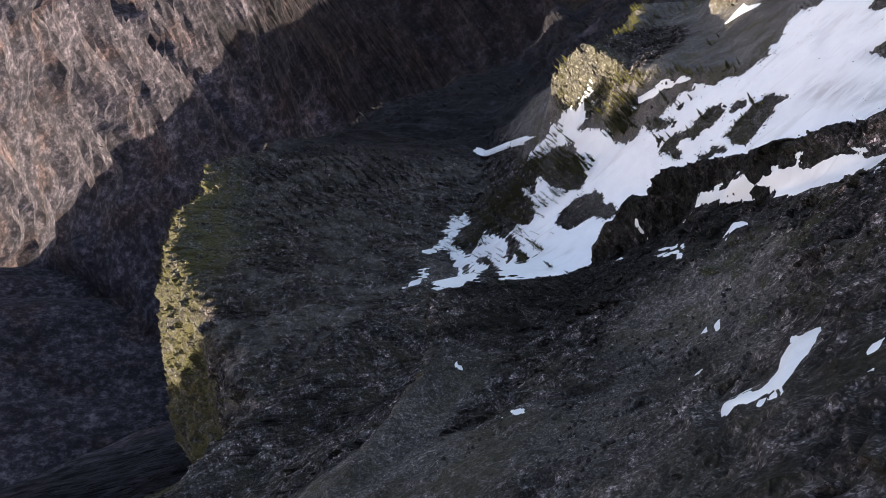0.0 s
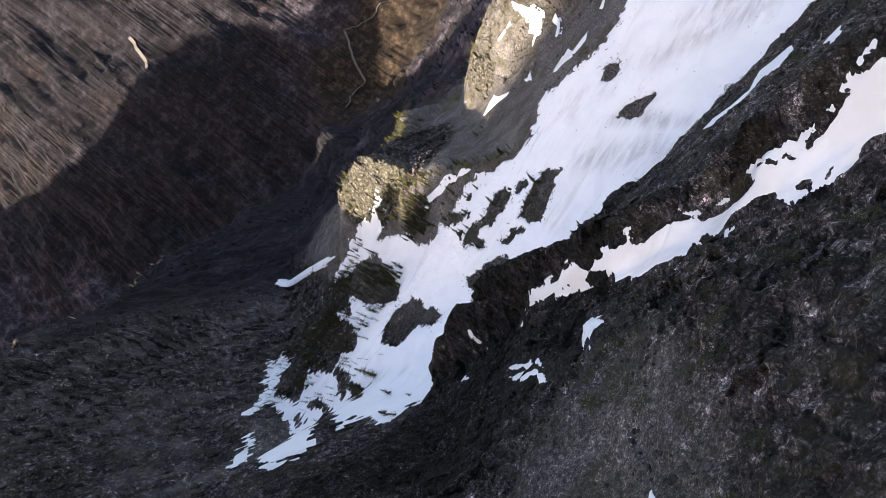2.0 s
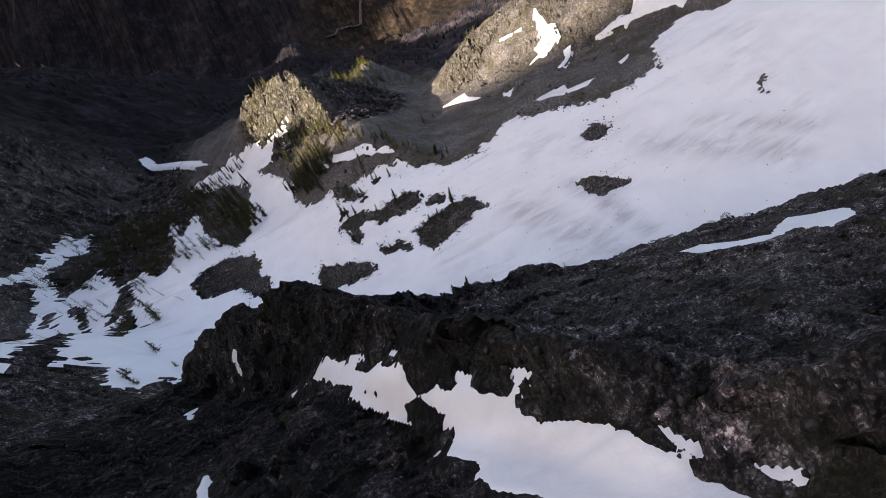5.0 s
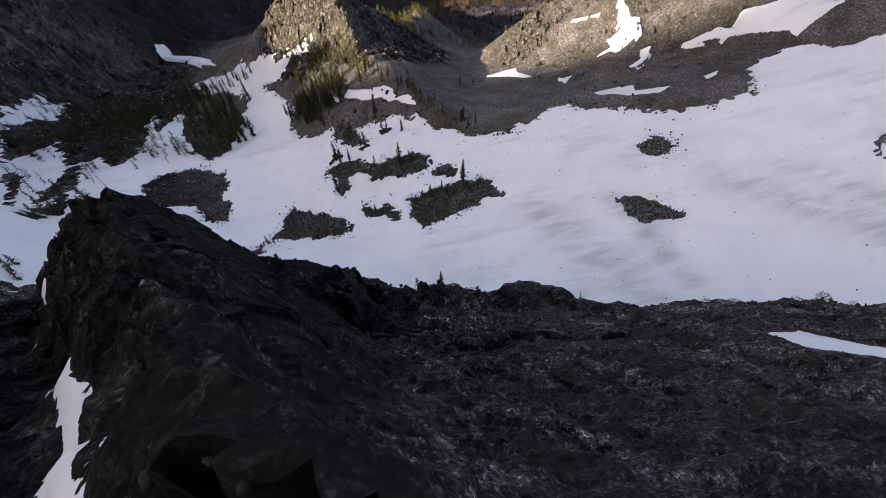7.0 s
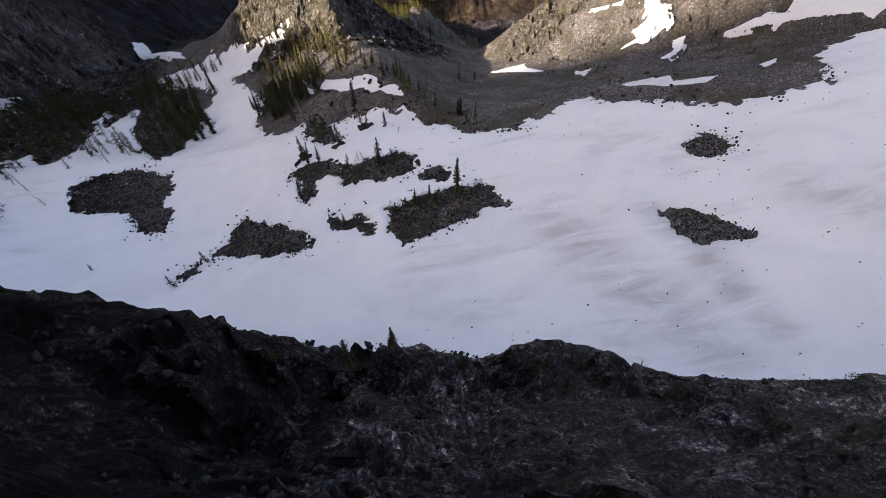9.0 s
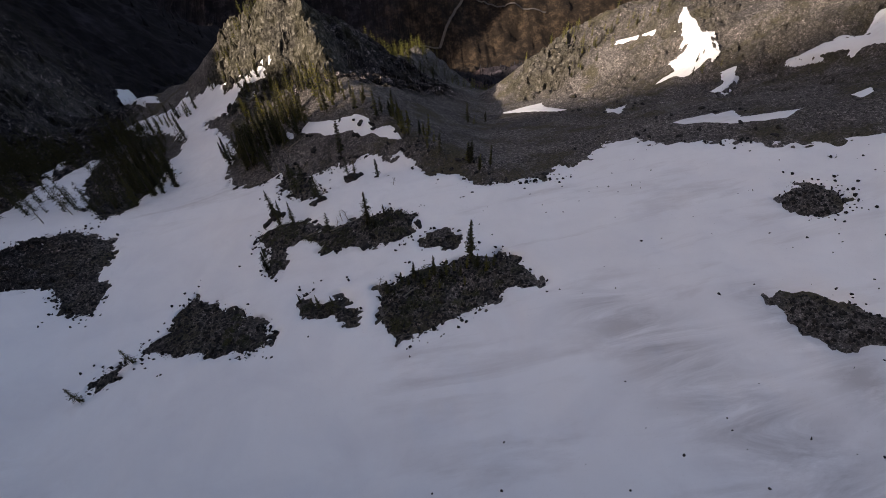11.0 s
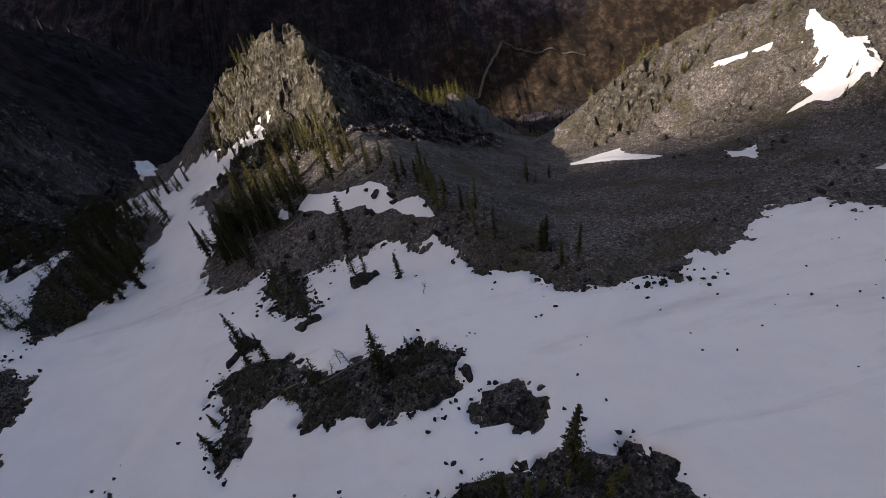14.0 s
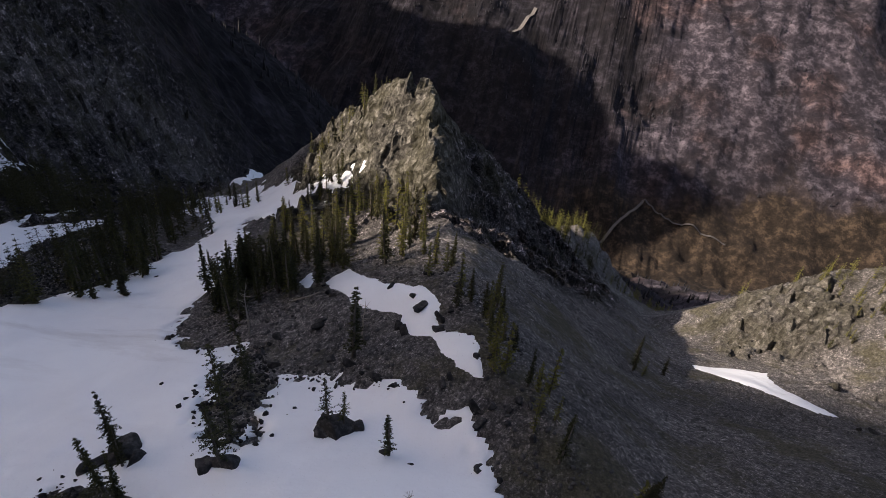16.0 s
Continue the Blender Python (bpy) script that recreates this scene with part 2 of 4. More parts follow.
def basin(x, y):
    xc, yc = np.clip(x, -170, 190), np.clip(y, -150, 110)
    z = -3.5 + 0.133 * xc - 0.373 * yc + (0.047 * xc * xc + 0.045 * xc * yc - 0.031 * yc * yc) / 100
    z = z + 4.5 * hill(x, y, 2, -2, 26) - 7 * hill(x, y, -55, -26, 34) - 4 * hill(x, y, -64, 40, 25)
    return z - 0.62 * np.maximum(y - 110, 0) - 0.75 * np.clip(y - 104, 0, 130) * step(-40, 30, x) - 0.2 * np.clip(x + 170, -130, 0) + 1.1 * np.clip(x + 300, -500, 0) - 14 * hill(x, y, -160, 230, 60)


def cliff(x, y):
    ye = np.interp(x, EDGE_X, EDGE_Y)
    # terms beyond y -530 and x -1000 raise unseen rock to block sun
    plane = 84 - 0.2 * np.maximum(x, -1250) - 1.34 * (y + 117) + 0.33 * np.maximum(-530 - y, 0) - 11 * hill(x, y, -30, -198, 22) + 6 * hill(x, y, -16, -146, 13) + 9 * step(-1000, -1100, x)
    low = 84 - 0.2 * x - 1.34 * (ye + 117) - 2.6 * (y - ye)
    z = smin(plane, low, 3)
    high = smax(z, crest(x, y, RIB, 3.4, 1.4, 1.5), 3)
    high = smax(high, crest(x, y, RIB_NOSE, 4.5, 4.5, 1), 1)
    high = smax(high, crest(x, y, KNOB, 2.4, 1.7, 2), 3)
    high = smax(high, crest(x, y, BROW, 3.0, 0.9, 1.5), 2)
    return z + (high - z) * np.maximum(step(-88, -98, y), step(-80, -90, y) * step(-34, -46, x))


def valley(x, y):
    return -590 + 0.62 * (y - 1000 - 0.12 * x)


def floor(x, y):
    """The smooth ground of the basin and valley."""
    z = basin(x, y)
    floor_right = -6 - 0.66 * (y - 14) + 0.1 * (x - 35)
    slope_right = -9 + 0.77 * (x - 112) - 0.95 * np.maximum(y - 104, 0)
    right = smax(floor_right, slope_right, 6)
    z = z + (smin(z, right, 3) - z) * step(-30, 10, x)
    z = smax(z, crest(x, y, MORAINE, 0.5, 0.75, 3), 2)
    z = z + 7 * hill(x, y, 72, 92, 9)
    z = smax(z, valley(x, y), 50)
    z = smax(z, crest(x, y, APRON, 0.5, 0.9, 4), 3)
    z = smax(z, crest(x, y, SHOULDER, 0.9, 1.6, 3), 2)
    z = smax(z, crest(x, y, PINNACLE, 3.0, 2.6, 3), 2)
    z = smax(z, crest(x, y, BACK_RIDGE, 1.0, 1.3, 4), 4)
    spur = crest(x, y, LEFT_SPUR, 0.6, 1.7, 10)
    scarp = crest(x, y, [(ax, ay, az + 140) for ax, ay, az in LEFT_SPUR], 1.8, 1.2, 10)
    z = smax(z, smin(spur, scarp, 8), 8)
    z = smax(z, crest(x, y, UPPER_SPUR, 2.0, 1.9, 6), 6)
    return z


def land(x, y):
    """The whole smooth ground, with the cliff over the basin."""
    z = smax(floor(x, y), cliff(x, y), 2.5)
    z = np.maximum(z, crest(x, y, SHADE_PEAK, 3.0, 3.0, 5))
    return np.maximum(z, crest(x, y, SHADE_RIDGE, 1.6, 1.6, 5))


# ---- outlines of the snow, in plan ----
WEST_EDGE = [(-205.4, 18.2), (-201.5, 26.6), (-200.6, 36.8), (-197.9, 44.5), (-197.1, 55.4), (-203.6, 60.9), (-196, 65.4), (-191.2, 81.7), (-190.1, 103.7), (-189.1, 120.5), (-184.2, 111.3), (-179.7, 120), (-169.2, 89.5), (-154.7, 71.8), (-146.8, 68.4), (-139.6, 46.2), (-130, 48.8), (-118.4, 39), (-111.9, 44.2), (-116.8, 62.5), (-124.5, 86.3), (-116.8, 81.2), (-108.3, 54.3), (-104.1, 73.2), (-97.6, 67.4), (-85.1, 43.3), (-84.7, 26.4), (-79.8, 23), (-73, 30.2), (-70.1, 34.4), (-72.3, 49.7), (-79.3, 64.9), (-67.6, 59.5), (-67.9, 69.2)]
PINNACLE_EDGE = [(-83.5, 87.9), (-98.7, 98.5), (-104, 109), (-112, 115), (-104, 117), (-92, 111), (-82, 106), (-73.4, 109.2), (-70, 101.8), (-62.4, 100.1), (-50.9, 87.8), (-30.8, 82.9), (-34.8, 80.2), (-45.3, 82.6), (-48.7, 69.2), (-59.2, 72.8), (-47.5, 57.5), (-41, 44)]
FIELD_EDGE = [(-40.8, 29.1), (-36.1, 19.4), (-29.4, 16.3), (-23.9, 19.5), (-19.3, 11.7), (-13.1, 13.1), (-0.5, 10.3), (5.9, 7.6), (10.7, 6.1), (15.1, -1), (20.5, -4.8), (23.5, -5.4), (25.5, -10), (32.7, -12.9), (40.4, -14.5), (42.9, -10.3), (49, -10.5), (53.8, -8.7), (57.7, -2.6), (65.2, -4.6), (67, -10.6), (71.1, -11.9)]
EAST_EDGE = [(78.9, -16.8), (88.2, -25.8), (97.7, -28.3), (106.5, -27.8), (114.5, -29), (119.8, -17.9), (121.3, -10.9), (134.9, -1.9), (142.6, -1.2), (148.2, -3.4), (150.5, -11.2), (154.5, -12.6), (157.2, -13.3), (163.2, -15.2), (210, -20), (260, -70), (220, -175), (140, -137), (60, -127), (0, -124), (-60, -112)]
SOUTH_EDGE = [(-89.1, -64.7), (-97, -60.1), (-98.2, -69.3), (-99.5, -76.8), (-101.2, -68.8), (-107.5, -64.6), (-112.5, -52.7), (-118.6, -54), (-121.5, -57.9), (-125.1, -58.8), (-128.4, -60.7), (-134.6, -61.5), (-198.8, 6.1)]
SNOW_FIELD = WEST_EDGE + PINNACLE_EDGE + FIELD_EDGE + EAST_EDGE + SOUTH_EDGE
BARE = [
    [(-96.9, 1.5), (-92.7, 9), (-79.9, 10.5), (-66.3, 3.2), (-64.2, -2.8), (-66, -9.4), (-60.8, -18.8), (-59.7, -27.4), (-67.8, -24.2), (-74.5, -14.9), (-83.3, -14.9), (-91.8, -10.9)],
    [(-42.8, -43.8), (-41.3, -40.9), (-37.2, -38.5), (-36.9, -34.6), (-35.2, -31.6), (-30.8, -32.2), (-26.9, -36.2), (-25.6, -42.6), (-20.7, -42.8), (-15.7, -47.8), (-15.9, -50.4), (-19, -52), (-26.8, -49.9)],
    [(3.5, -41.4), (4.1, -46.6), (4.3, -51.1), (6.9, -55.2), (14.2, -54), (20.8, -51.8), (25.9, -48.8), (31.7, -50.1), (30.6, -44.4), (27.8, -38.7), (21.2, -37.5), (15.3, -38.3), (10.3, -38.3), (6, -41.2)],
    [(-12.7, -40.5), (-10.9, -38.7), (-9.2, -42), (-3.8, -41.5), (-1.3, -45.3), (-0.8, -48.7), (-3.5, -48.4), (-6.8, -46), (-10.8, -45.6)],
    [(-24.8, -14.9), (-23.9, -10.6), (-19, -10.1), (-12.8, -12.2), (-8.9, -18.2), (-4.7, -18.1), (0.5, -18.2), (5.7, -16.5), (9.5, -18.8), (12.2, -21.4), (10.8, -25.9), (8.2, -29), (5, -28.4), (-2.5, -26.8), (-7.4, -26.7), (-13.2, -19), (-16.2, -21), (-17.4, -30.6), (-20, -27.4), (-21.2, -18.4)],
]
BARE_FAR = [
    [(13.4, -27.5), (18, -26.9), (20.2, -30.7), (17.8, -33.4), (13.7, -31.4)],
    [(-23.6, 12.2), (-20.7, 17.5), (-13.4, 8.8), (-9.5, -2.8), (-11.8, -4.5), (-17.5, 0.5)],
    [(62, -61.9), (66.8, -62.7), (70.2, -67.6), (73.7, -73.4), (71.6, -74.9), (64.5, -72.8), (61, -67.9)],
    [(76, -39.8), (79.6, -38.3), (84.2, -41.6), (83.7, -44.7), (79.1, -47.8), (76.1, -47.3)],
    [(125.3, -63.4), (130.5, -63.4), (125.3, -71.3), (124.7, -68.5)],
    [(145.6, -95.3), (156, -90), (159.2, -101.5), (151, -108.4), (139.4, -106.3), (140.3, -100.9)],
    [(-113.1, 109.5), (-103, 106.5), (-79.8, 65.1), (-70.5, 65.6), (-68.3, 39.6), (-70.2, 22.9), (-76.9, 16.9), (-86.5, 31.6), (-93.9, 45.8)],
    [(-172.2, 40.4), (-185, 70.5), (-182.1, 91), (-170.8, 91.8), (-150.8, 89), (-126.1, 74.6), (-112.5, 45.9), (-110.3, 31), (-115.8, 23.5), (-126.3, 33.6), (-136.6, 30.5), (-159.3, 62.5), (-165.6, 54.6)],
    [(-117.6, -28.6), (-124.4, -14.9), (-128.5, 3.1), (-123.2, -4.7), (-120.3, -16.6), (-115.4, -30.2)],
    [(-196.3, 17.9), (-195.2, 39.9), (-194.1, 52.4), (-190.7, 65.2), (-188.2, 52.1), (-184.5, 44.9), (-182.7, 22.6), (-136.5, -44.7), (-193.1, 10.2)],
    [(-125.1, -58.8), (-126.1, -43.1), (-127.1, -34.5), (-120.7, -52.3), (-121.5, -57.9)],
    [(-169.2, 81.5), (-175.4, 70.5), (-177.5, 59.7), (-171.8, 58.2), (-166.1, 72.7)],
    [(-141.7, 41.2), (-126.2, 10.6), (-129.2, 3.3), (-136.3, -1.9), (-138.9, 10), (-134.9, 17.7)],
    [(-163.6, 30.2), (-154.5, 21.7), (-149, 9.1), (-121.8, -43.3), (-128.8, -32.7)],
    [(-49, -50.6), (-47.8, -47.8), (-45, -46.6), (-44.2, -50.6), (-45.2, -53.9), (-46.9, -54.1)],
    [(-37.3, -27.2), (-27.4, -35.7), (-16.1, -46.1), (-17.3, -50.2), (-28.2, -44.8), (-39.7, -36.6)],
]
GULLY_TOP = [(-27.2, -135), (-21, -138), (-16, -139.4), (-14.2, -142.8), (-13.3, -144.1), (-9, -148.5), (-7, -150.6), (-6.2, -153), (-3.3, -156), (1.5, -160), (1, -161), (2.2, -163.1), (5.9, -166.3), (7, -169.7), (8.8, -172.7), (11.3, -175.9), (12.3, -177.3), (13.2, -177.9), (14.4, -177.2), (15.1, -177.9), (15.1, -179.7), (16.1, -180.4), (16, -181.4), (16.6, -182), (22, -184.5), (26, -186.5), (30, -191), (38, -201)]
GULLY_FOOT = [(37, -206), (29, -199), (21.6, -191.5), (18.6, -187.5), (15, -184.7), (14.5, -183.6), (12.6, -182.9), (12.3, -181.7), (12.6, -181), (12, -180.3), (11.1, -178.4), (10.2, -177.5), (9.2, -176.5), (7.2, -176.4), (5.9, -175.9), (6.6, -174.1), (6.4, -173.1), (5, -172.5), (3.9, -172.4), (2.5, -173.2), (1.2, -171.3), (-1.2, -167.7), (-3.3, -165.5), (-3.1, -163.5), (-6, -161), (-3.9, -158.8), (-5.4, -156.2), (-8.1, -153), (-14.5, -145), (-18.8, -140.6), (-22.9, -137.7)]
GULLY_SNOW = GULLY_TOP + GULLY_FOOT
LEDGE_SNOW = [
    [(44.3, -131.4), (48.8, -130.8), (51.4, -135.9), (55.3, -139.1), (65.5, -132.7), (67.5, -136.8), (71.4, -139.2), (65.6, -143.7), (58.6, -145.3), (58.5, -140.1), (51, -141.4), (47.1, -138.5), (44, -135.6)],
    [(57.7, -155.9), (60.8, -156.2), (63.2, -156.9), (58.3, -159.9), (57.6, -158), (57, -156.7)],
    [(-33, -151.4), (-28.6, -157.1), (-26.5, -158.9), (-25.9, -159.5), (-25.9, -165.7), (-27.1, -161.9), (-30.5, -158.3)],
    [(-14.4, -163.1), (-13.2, -165.3), (-14.2, -164.9), (-15.7, -167.6), (-17.1, -169.7), (-18.2, -171.3), (-17.1, -168.3), (-15.5, -165.6)],
    [(-32.2, -147.9), (-29.2, -151.9), (-27, -156.2), (-26.5, -155.8), (-27.1, -157.6), (-28.7, -155), (-30.3, -153.9)],
    [(-25.5, -157.8), (-24.8, -157.7), (-24.8, -162), (-25.4, -162.2), (-26, -160.1)],
    [(-37.5, -115.7), (-36.4, -118), (-37.5, -119.2), (-38.4, -117.8)],
    [(-37, -123), (-36.8, -125), (-37.3, -127.4), (-38.2, -124.6)],
    [(-50.5, -122.3), (-48.6, -120.1), (-45.9, -126.1), (-46.5, -127)],
    [(-22.2, -213.2), (-18.9, -213.9), (-17.2, -211.7), (-16, -209.4), (-15.8, -207.5), (-12.6, -209.8), (-13.5, -212.1), (-14.5, -212.5), (-15.6, -213.8), (-16.5, -214.4), (-17.4, -215), (-20.2, -214.7)],
    [(-15.8, -215.8), (-15.1, -216), (-14.1, -217.6), (-13.6, -217.8), (-14.8, -218.2), (-15.9, -217)],
    [(-12.4, -216.4), (-11, -215.3), (-9.9, -215.8), (-10.8, -217.3), (-12.2, -217.2)],
    [(-10.5, -216.8), (-9.9, -217), (-10.9, -218.4), (-11.2, -217.9)],
    [(-27.3, -194.2), (-24.7, -192.8), (-24.5, -194.3), (-26.5, -194.6)],
    [(-23.9, -193.6), (-22.7, -193.2), (-22.9, -196), (-23.7, -195.8)],
    [(-29.4, -203.5), (-28.6, -201.4), (-28.1, -203.4), (-29.1, -203.8)],
    [(-26.4, -203.8), (-25.7, -203.2), (-25.1, -204.5), (-25.9, -204.9)],
    [(-51.7, -194.4), (-49.9, -194.8), (-46.9, -197), (-46.6, -198.4), (-50.7, -196.2)],
    [(-66.8, -178.7), (-67.7, -169.8), (-66.7, -173.8), (-66.2, -175.7), (-66.4, -177.6), (-66.7, -178.9)],
]
HOLLOW_SNOW = [
    [(112.8, 77.6), (113.6, 75.1), (112.2, 68.8), (112.7, 65.2), (112, 59.2), (113.1, 57), (111.6, 48.3), (107.9, 45.3), (105.3, 44.1), (101.6, 44.1), (100, 47.1), (94.1, 47.8), (97.4, 49.8), (101.2, 49.6), (101.1, 54.2), (105.2, 55.8), (108.1, 57.6), (107.8, 62.8), (109.4, 67.7), (109.1, 70.8)],
    [(48.3, 66.4), (56.5, 69.5), (64.6, 69.6), (62.8, 60.6), (65.9, 44.3), (62.1, 44.7), (56.4, 55.2), (48.1, 62.8)],
    [(73.5, 35.8), (74.1, 29.6), (80.1, 33.8), (71.3, 19.3), (71.7, 23.8), (71.5, 28.1)],
    [(74.1, 0), (79.3, 0.9), (85.9, 0.9), (84.5, -6.5), (80.8, -6.1), (76.2, -3.8)],
    [(85.3, -10), (90, -9.6), (93.8, -10.5), (91.3, -13.5), (87.8, -12.3)],
    [(108.6, 37.8), (110.9, 37.5), (113.2, 37), (108.7, 29.7), (103.2, 25.1), (99, 22.1), (99.4, 25.9), (106.6, 30.9)],
    [(93.6, 80.5), (98.6, 76.3), (97.8, 75), (93.9, 78.9)],
    [(99.8, 75.3), (103.5, 73.5), (102.6, 72.2), (100, 73.7)],
    [(122.7, 27.7), (132.3, 25.7), (136.1, 21), (142.4, 26.4), (150.8, 22.7), (163.8, 6.9), (156.4, 5), (147.3, 1.8), (146.7, 6.2), (140.2, 13), (133.5, 18.6), (126.4, 24.4)],
    [(76.8, -1.6), (89.5, -0.6), (87.6, -7.1), (99.7, -10.4), (93.1, -14.3), (83.4, -10.1)],
    [(110.4, -8.4), (118.6, -4.4), (114.4, -9.9), (109.5, -11.8)],
    [(-17.9, 31.6), (-15.8, 36.5), (-10.4, 31.9), (-6.2, 29), (0, 27.3), (3.4, 22.9), (4.2, 18), (8.5, 16.8), (11.1, 11), (11.8, 8.8), (7.5, 11.2), (3, 16), (-0.4, 16.7), (-2.6, 20.9), (-6.3, 22.7), (-10, 24.5), (-12.7, 27.3)],
    [(-23.5, 33.4), (-22.6, 38.3), (-20.8, 34.7), (-19.2, 30.1), (-21.4, 31.3)],
    [(-181.2, 259.8), (-178.4, 270.4), (-101.2, 136.5), (-90.9, 119.5), (-105.1, 135), (-177.1, 253.1)],
    [(-53.1, 84.4), (-51.3, 85.7), (-46.9, 81), (-46.7, 75.3), (-48.4, 74.4)],
    [(-41.1, 72.5), (-40.3, 78.2), (-38.6, 78.2), (-38.4, 73.1), (-39.7, 70.8)],
]


# ---- roughness of the ground ----
def lattice(ix, iy, seed):
    h = (ix * 374761393 + iy * 668265263 + seed * 974711) & 0xFFFFFFFF
    h = ((h ^ (h >> 13)) * 1274126177) & 0xFFFFFFFF
    return ((h ^ (h >> 16)) & 0xFFFF) / 32767.5 - 1


def wave(x, y, size, seed):
    """Smooth random height, -1 to 1, with bumps about one size across."""
    u, v = x / size, y / size
    ix, iy = np.floor(u).astype(np.int64), np.floor(v).astype(np.int64)
    a, b = u - ix, v - iy
    a, b = a * a * a * (a * (6 * a - 15) + 10), b * b * b * (b * (6 * b - 15) + 10)
    top = lattice(ix, iy, seed) * (1 - a) + lattice(ix + 1, iy, seed) * a
    low = lattice(ix, iy + 1, seed) * (1 - a) + lattice(ix + 1, iy + 1, seed) * a
    return top * (1 - b) + low * b


def rough(x, y, size, octaves, seed, gain=0.5):
    total, amp = 0, 1.0
    for k in range(octaves):
        c, s = math.cos(k * 1.1), math.sin(k * 1.1)
        total = total + amp * wave(x * c - y * s, x * s + y * c, size, seed + k)
        size, amp = size / 2.03, amp * gain
    return total


def craggy(x, y, size, octaves, seed, gain=0.5):
    """Sharp crests and clefts, 0 to about 2."""
    total, amp = 0, 1.0
    for k in range(octaves):
        c, s = math.cos(k * 1.7 + 0.4), math.sin(k * 1.7 + 0.4)
        total = total + amp * (1 - np.abs(wave(x * c - y * s, x * s + y * c, size, seed + k)) * 1.6)
        size, amp = size / 2.1, amp * gain
    return total


def blocks(x, y, size, seed, tilt=0.9):
    """Broken rock: each cell a slanting slab with steps between it and the next, about -1 to 1."""
    u, v = x / size, y / size
    ix, iy = np.floor(u).astype(np.int64), np.floor(v).astype(np.int64)
    best, out = np.full(np.shape(x), 9.0), np.zeros(np.shape(x))
    for dx in (-1, 0, 1):
        for dy in (-1, 0, 1):
            cx, cy = ix + dx, iy + dy
            px, py = u - cx - 0.5 - 0.42 * lattice(cx, cy, seed), v - cy - 0.5 - 0.42 * lattice(cx, cy, seed + 7)
            d = px * px + py * py
            h = 0.6 * lattice(cx, cy, seed + 13) + tilt * (px * lattice(cx, cy, seed + 19) + py * lattice(cx, cy, seed + 23))
            nearer = d < best
            best, out = np.where(nearer, d, best), np.where(nearer, h, out)
    return out


def zones(x, y):
    """How far each spot is cliff, pale rock, scree and woods, 0 to 1."""
    ye = np.interp(x, EDGE_X, EDGE_Y)
    cliffy = np.maximum(step(9, 0, y - ye), step(-60, -95, x + 0.25 * y))
    spur = step(-130, -190, x)
    cliffy = cliffy * (1 - spur * (0.02 + 0.4 * step(0.0, 0.5, rough(x, y, 13, 4, 66, 0.6))))
    cliffy = cliffy * (1 - 0.65 * step(-160, -186, y) * step(-0.2, 0.5, rough(x, y, 26, 4, 67)))
    cliffy = cliffy * (1 - 0.25 * step(4, 26, x) * step(-170, -150, y) * step(-0.35, 0.35, rough(x, y, 18, 4, 68)))
    pale = step(36, 24, np.hypot((x + 30) * 0.9, (y - 97) * 0.85)) * step(-6, -18, x + 0.35 * (y - 92))
    cliffy = np.maximum(cliffy, step(48, 36, np.hypot(x + 6, (y - 104) * 0.8)))
    pale = np.maximum(pale, step(-255, -285, x + 0.25 * np.abs(y - 60)) * step(-120, -60, y) * step(300, 240, y))
    crag = step(0.3, 0.6, craggy(x, y, 34, 3, 61) - 0.35) * step(60, 74, x) * step(-20, 20, y)
    pale = np.maximum(pale, 0.5 * crag * step(140, 110, y))
    pale = np.maximum(pale, 0.85 * step(17, 11, np.hypot(x - 71, (y - 92) * 0.8) + 3 * rough(x, y, 6, 3, 69)))
    cliffy = np.maximum(cliffy, 0.35 * step(40, 24, x) * step(-4, -12, y) * step(-130, -100, x))
    # west of x -390 the dark wood tones stand in for valley shade
    woods = np.maximum(step(190, 300, y), step(-390, -480, x))
    scree = np.clip(1 - cliffy - pale, 0, 1)
    return np.clip(cliffy - pale, 0, 1), pale, scree, woods


def covers(x, y, z):
    """How far each spot is grassy, darker rib rock, far wood painted as sunlit and rust-red shrubs, 0 to 1."""
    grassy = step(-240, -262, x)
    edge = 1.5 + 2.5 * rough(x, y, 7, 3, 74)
    dark_rock = step(edge + 1.5, edge - 1.5, x) * step(-172, -158, y + 6 * rough(x, y, 12, 2, 75)) * step(-60, -90, y) * step(-75, -62, x)
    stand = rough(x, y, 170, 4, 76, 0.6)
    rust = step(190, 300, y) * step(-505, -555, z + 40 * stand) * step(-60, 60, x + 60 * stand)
    # picks the outer stretches of the far slope, painted as sunlit
    lit_wood = step(190, 300, y) * np.maximum(step(20, 220, x + 150 * stand), step(-650, -900, x + 150 * stand)) * (0.55 + 0.45 * step(-0.4, 0.5, rough(x, y, 60, 4, 77, 0.6)))
    return grassy, dark_rock, lit_wood, rust


def ledges(z, x, y, rise, seed):
    """Steps in the rock: treads and risers about one rise high."""
    u = (z + 0.9 * rise * rough(x, y, rise * 3.5, 3, seed)) / rise
    f = u - np.floor(u)
    return (step(0.25, 0.85, f) - f) * rise


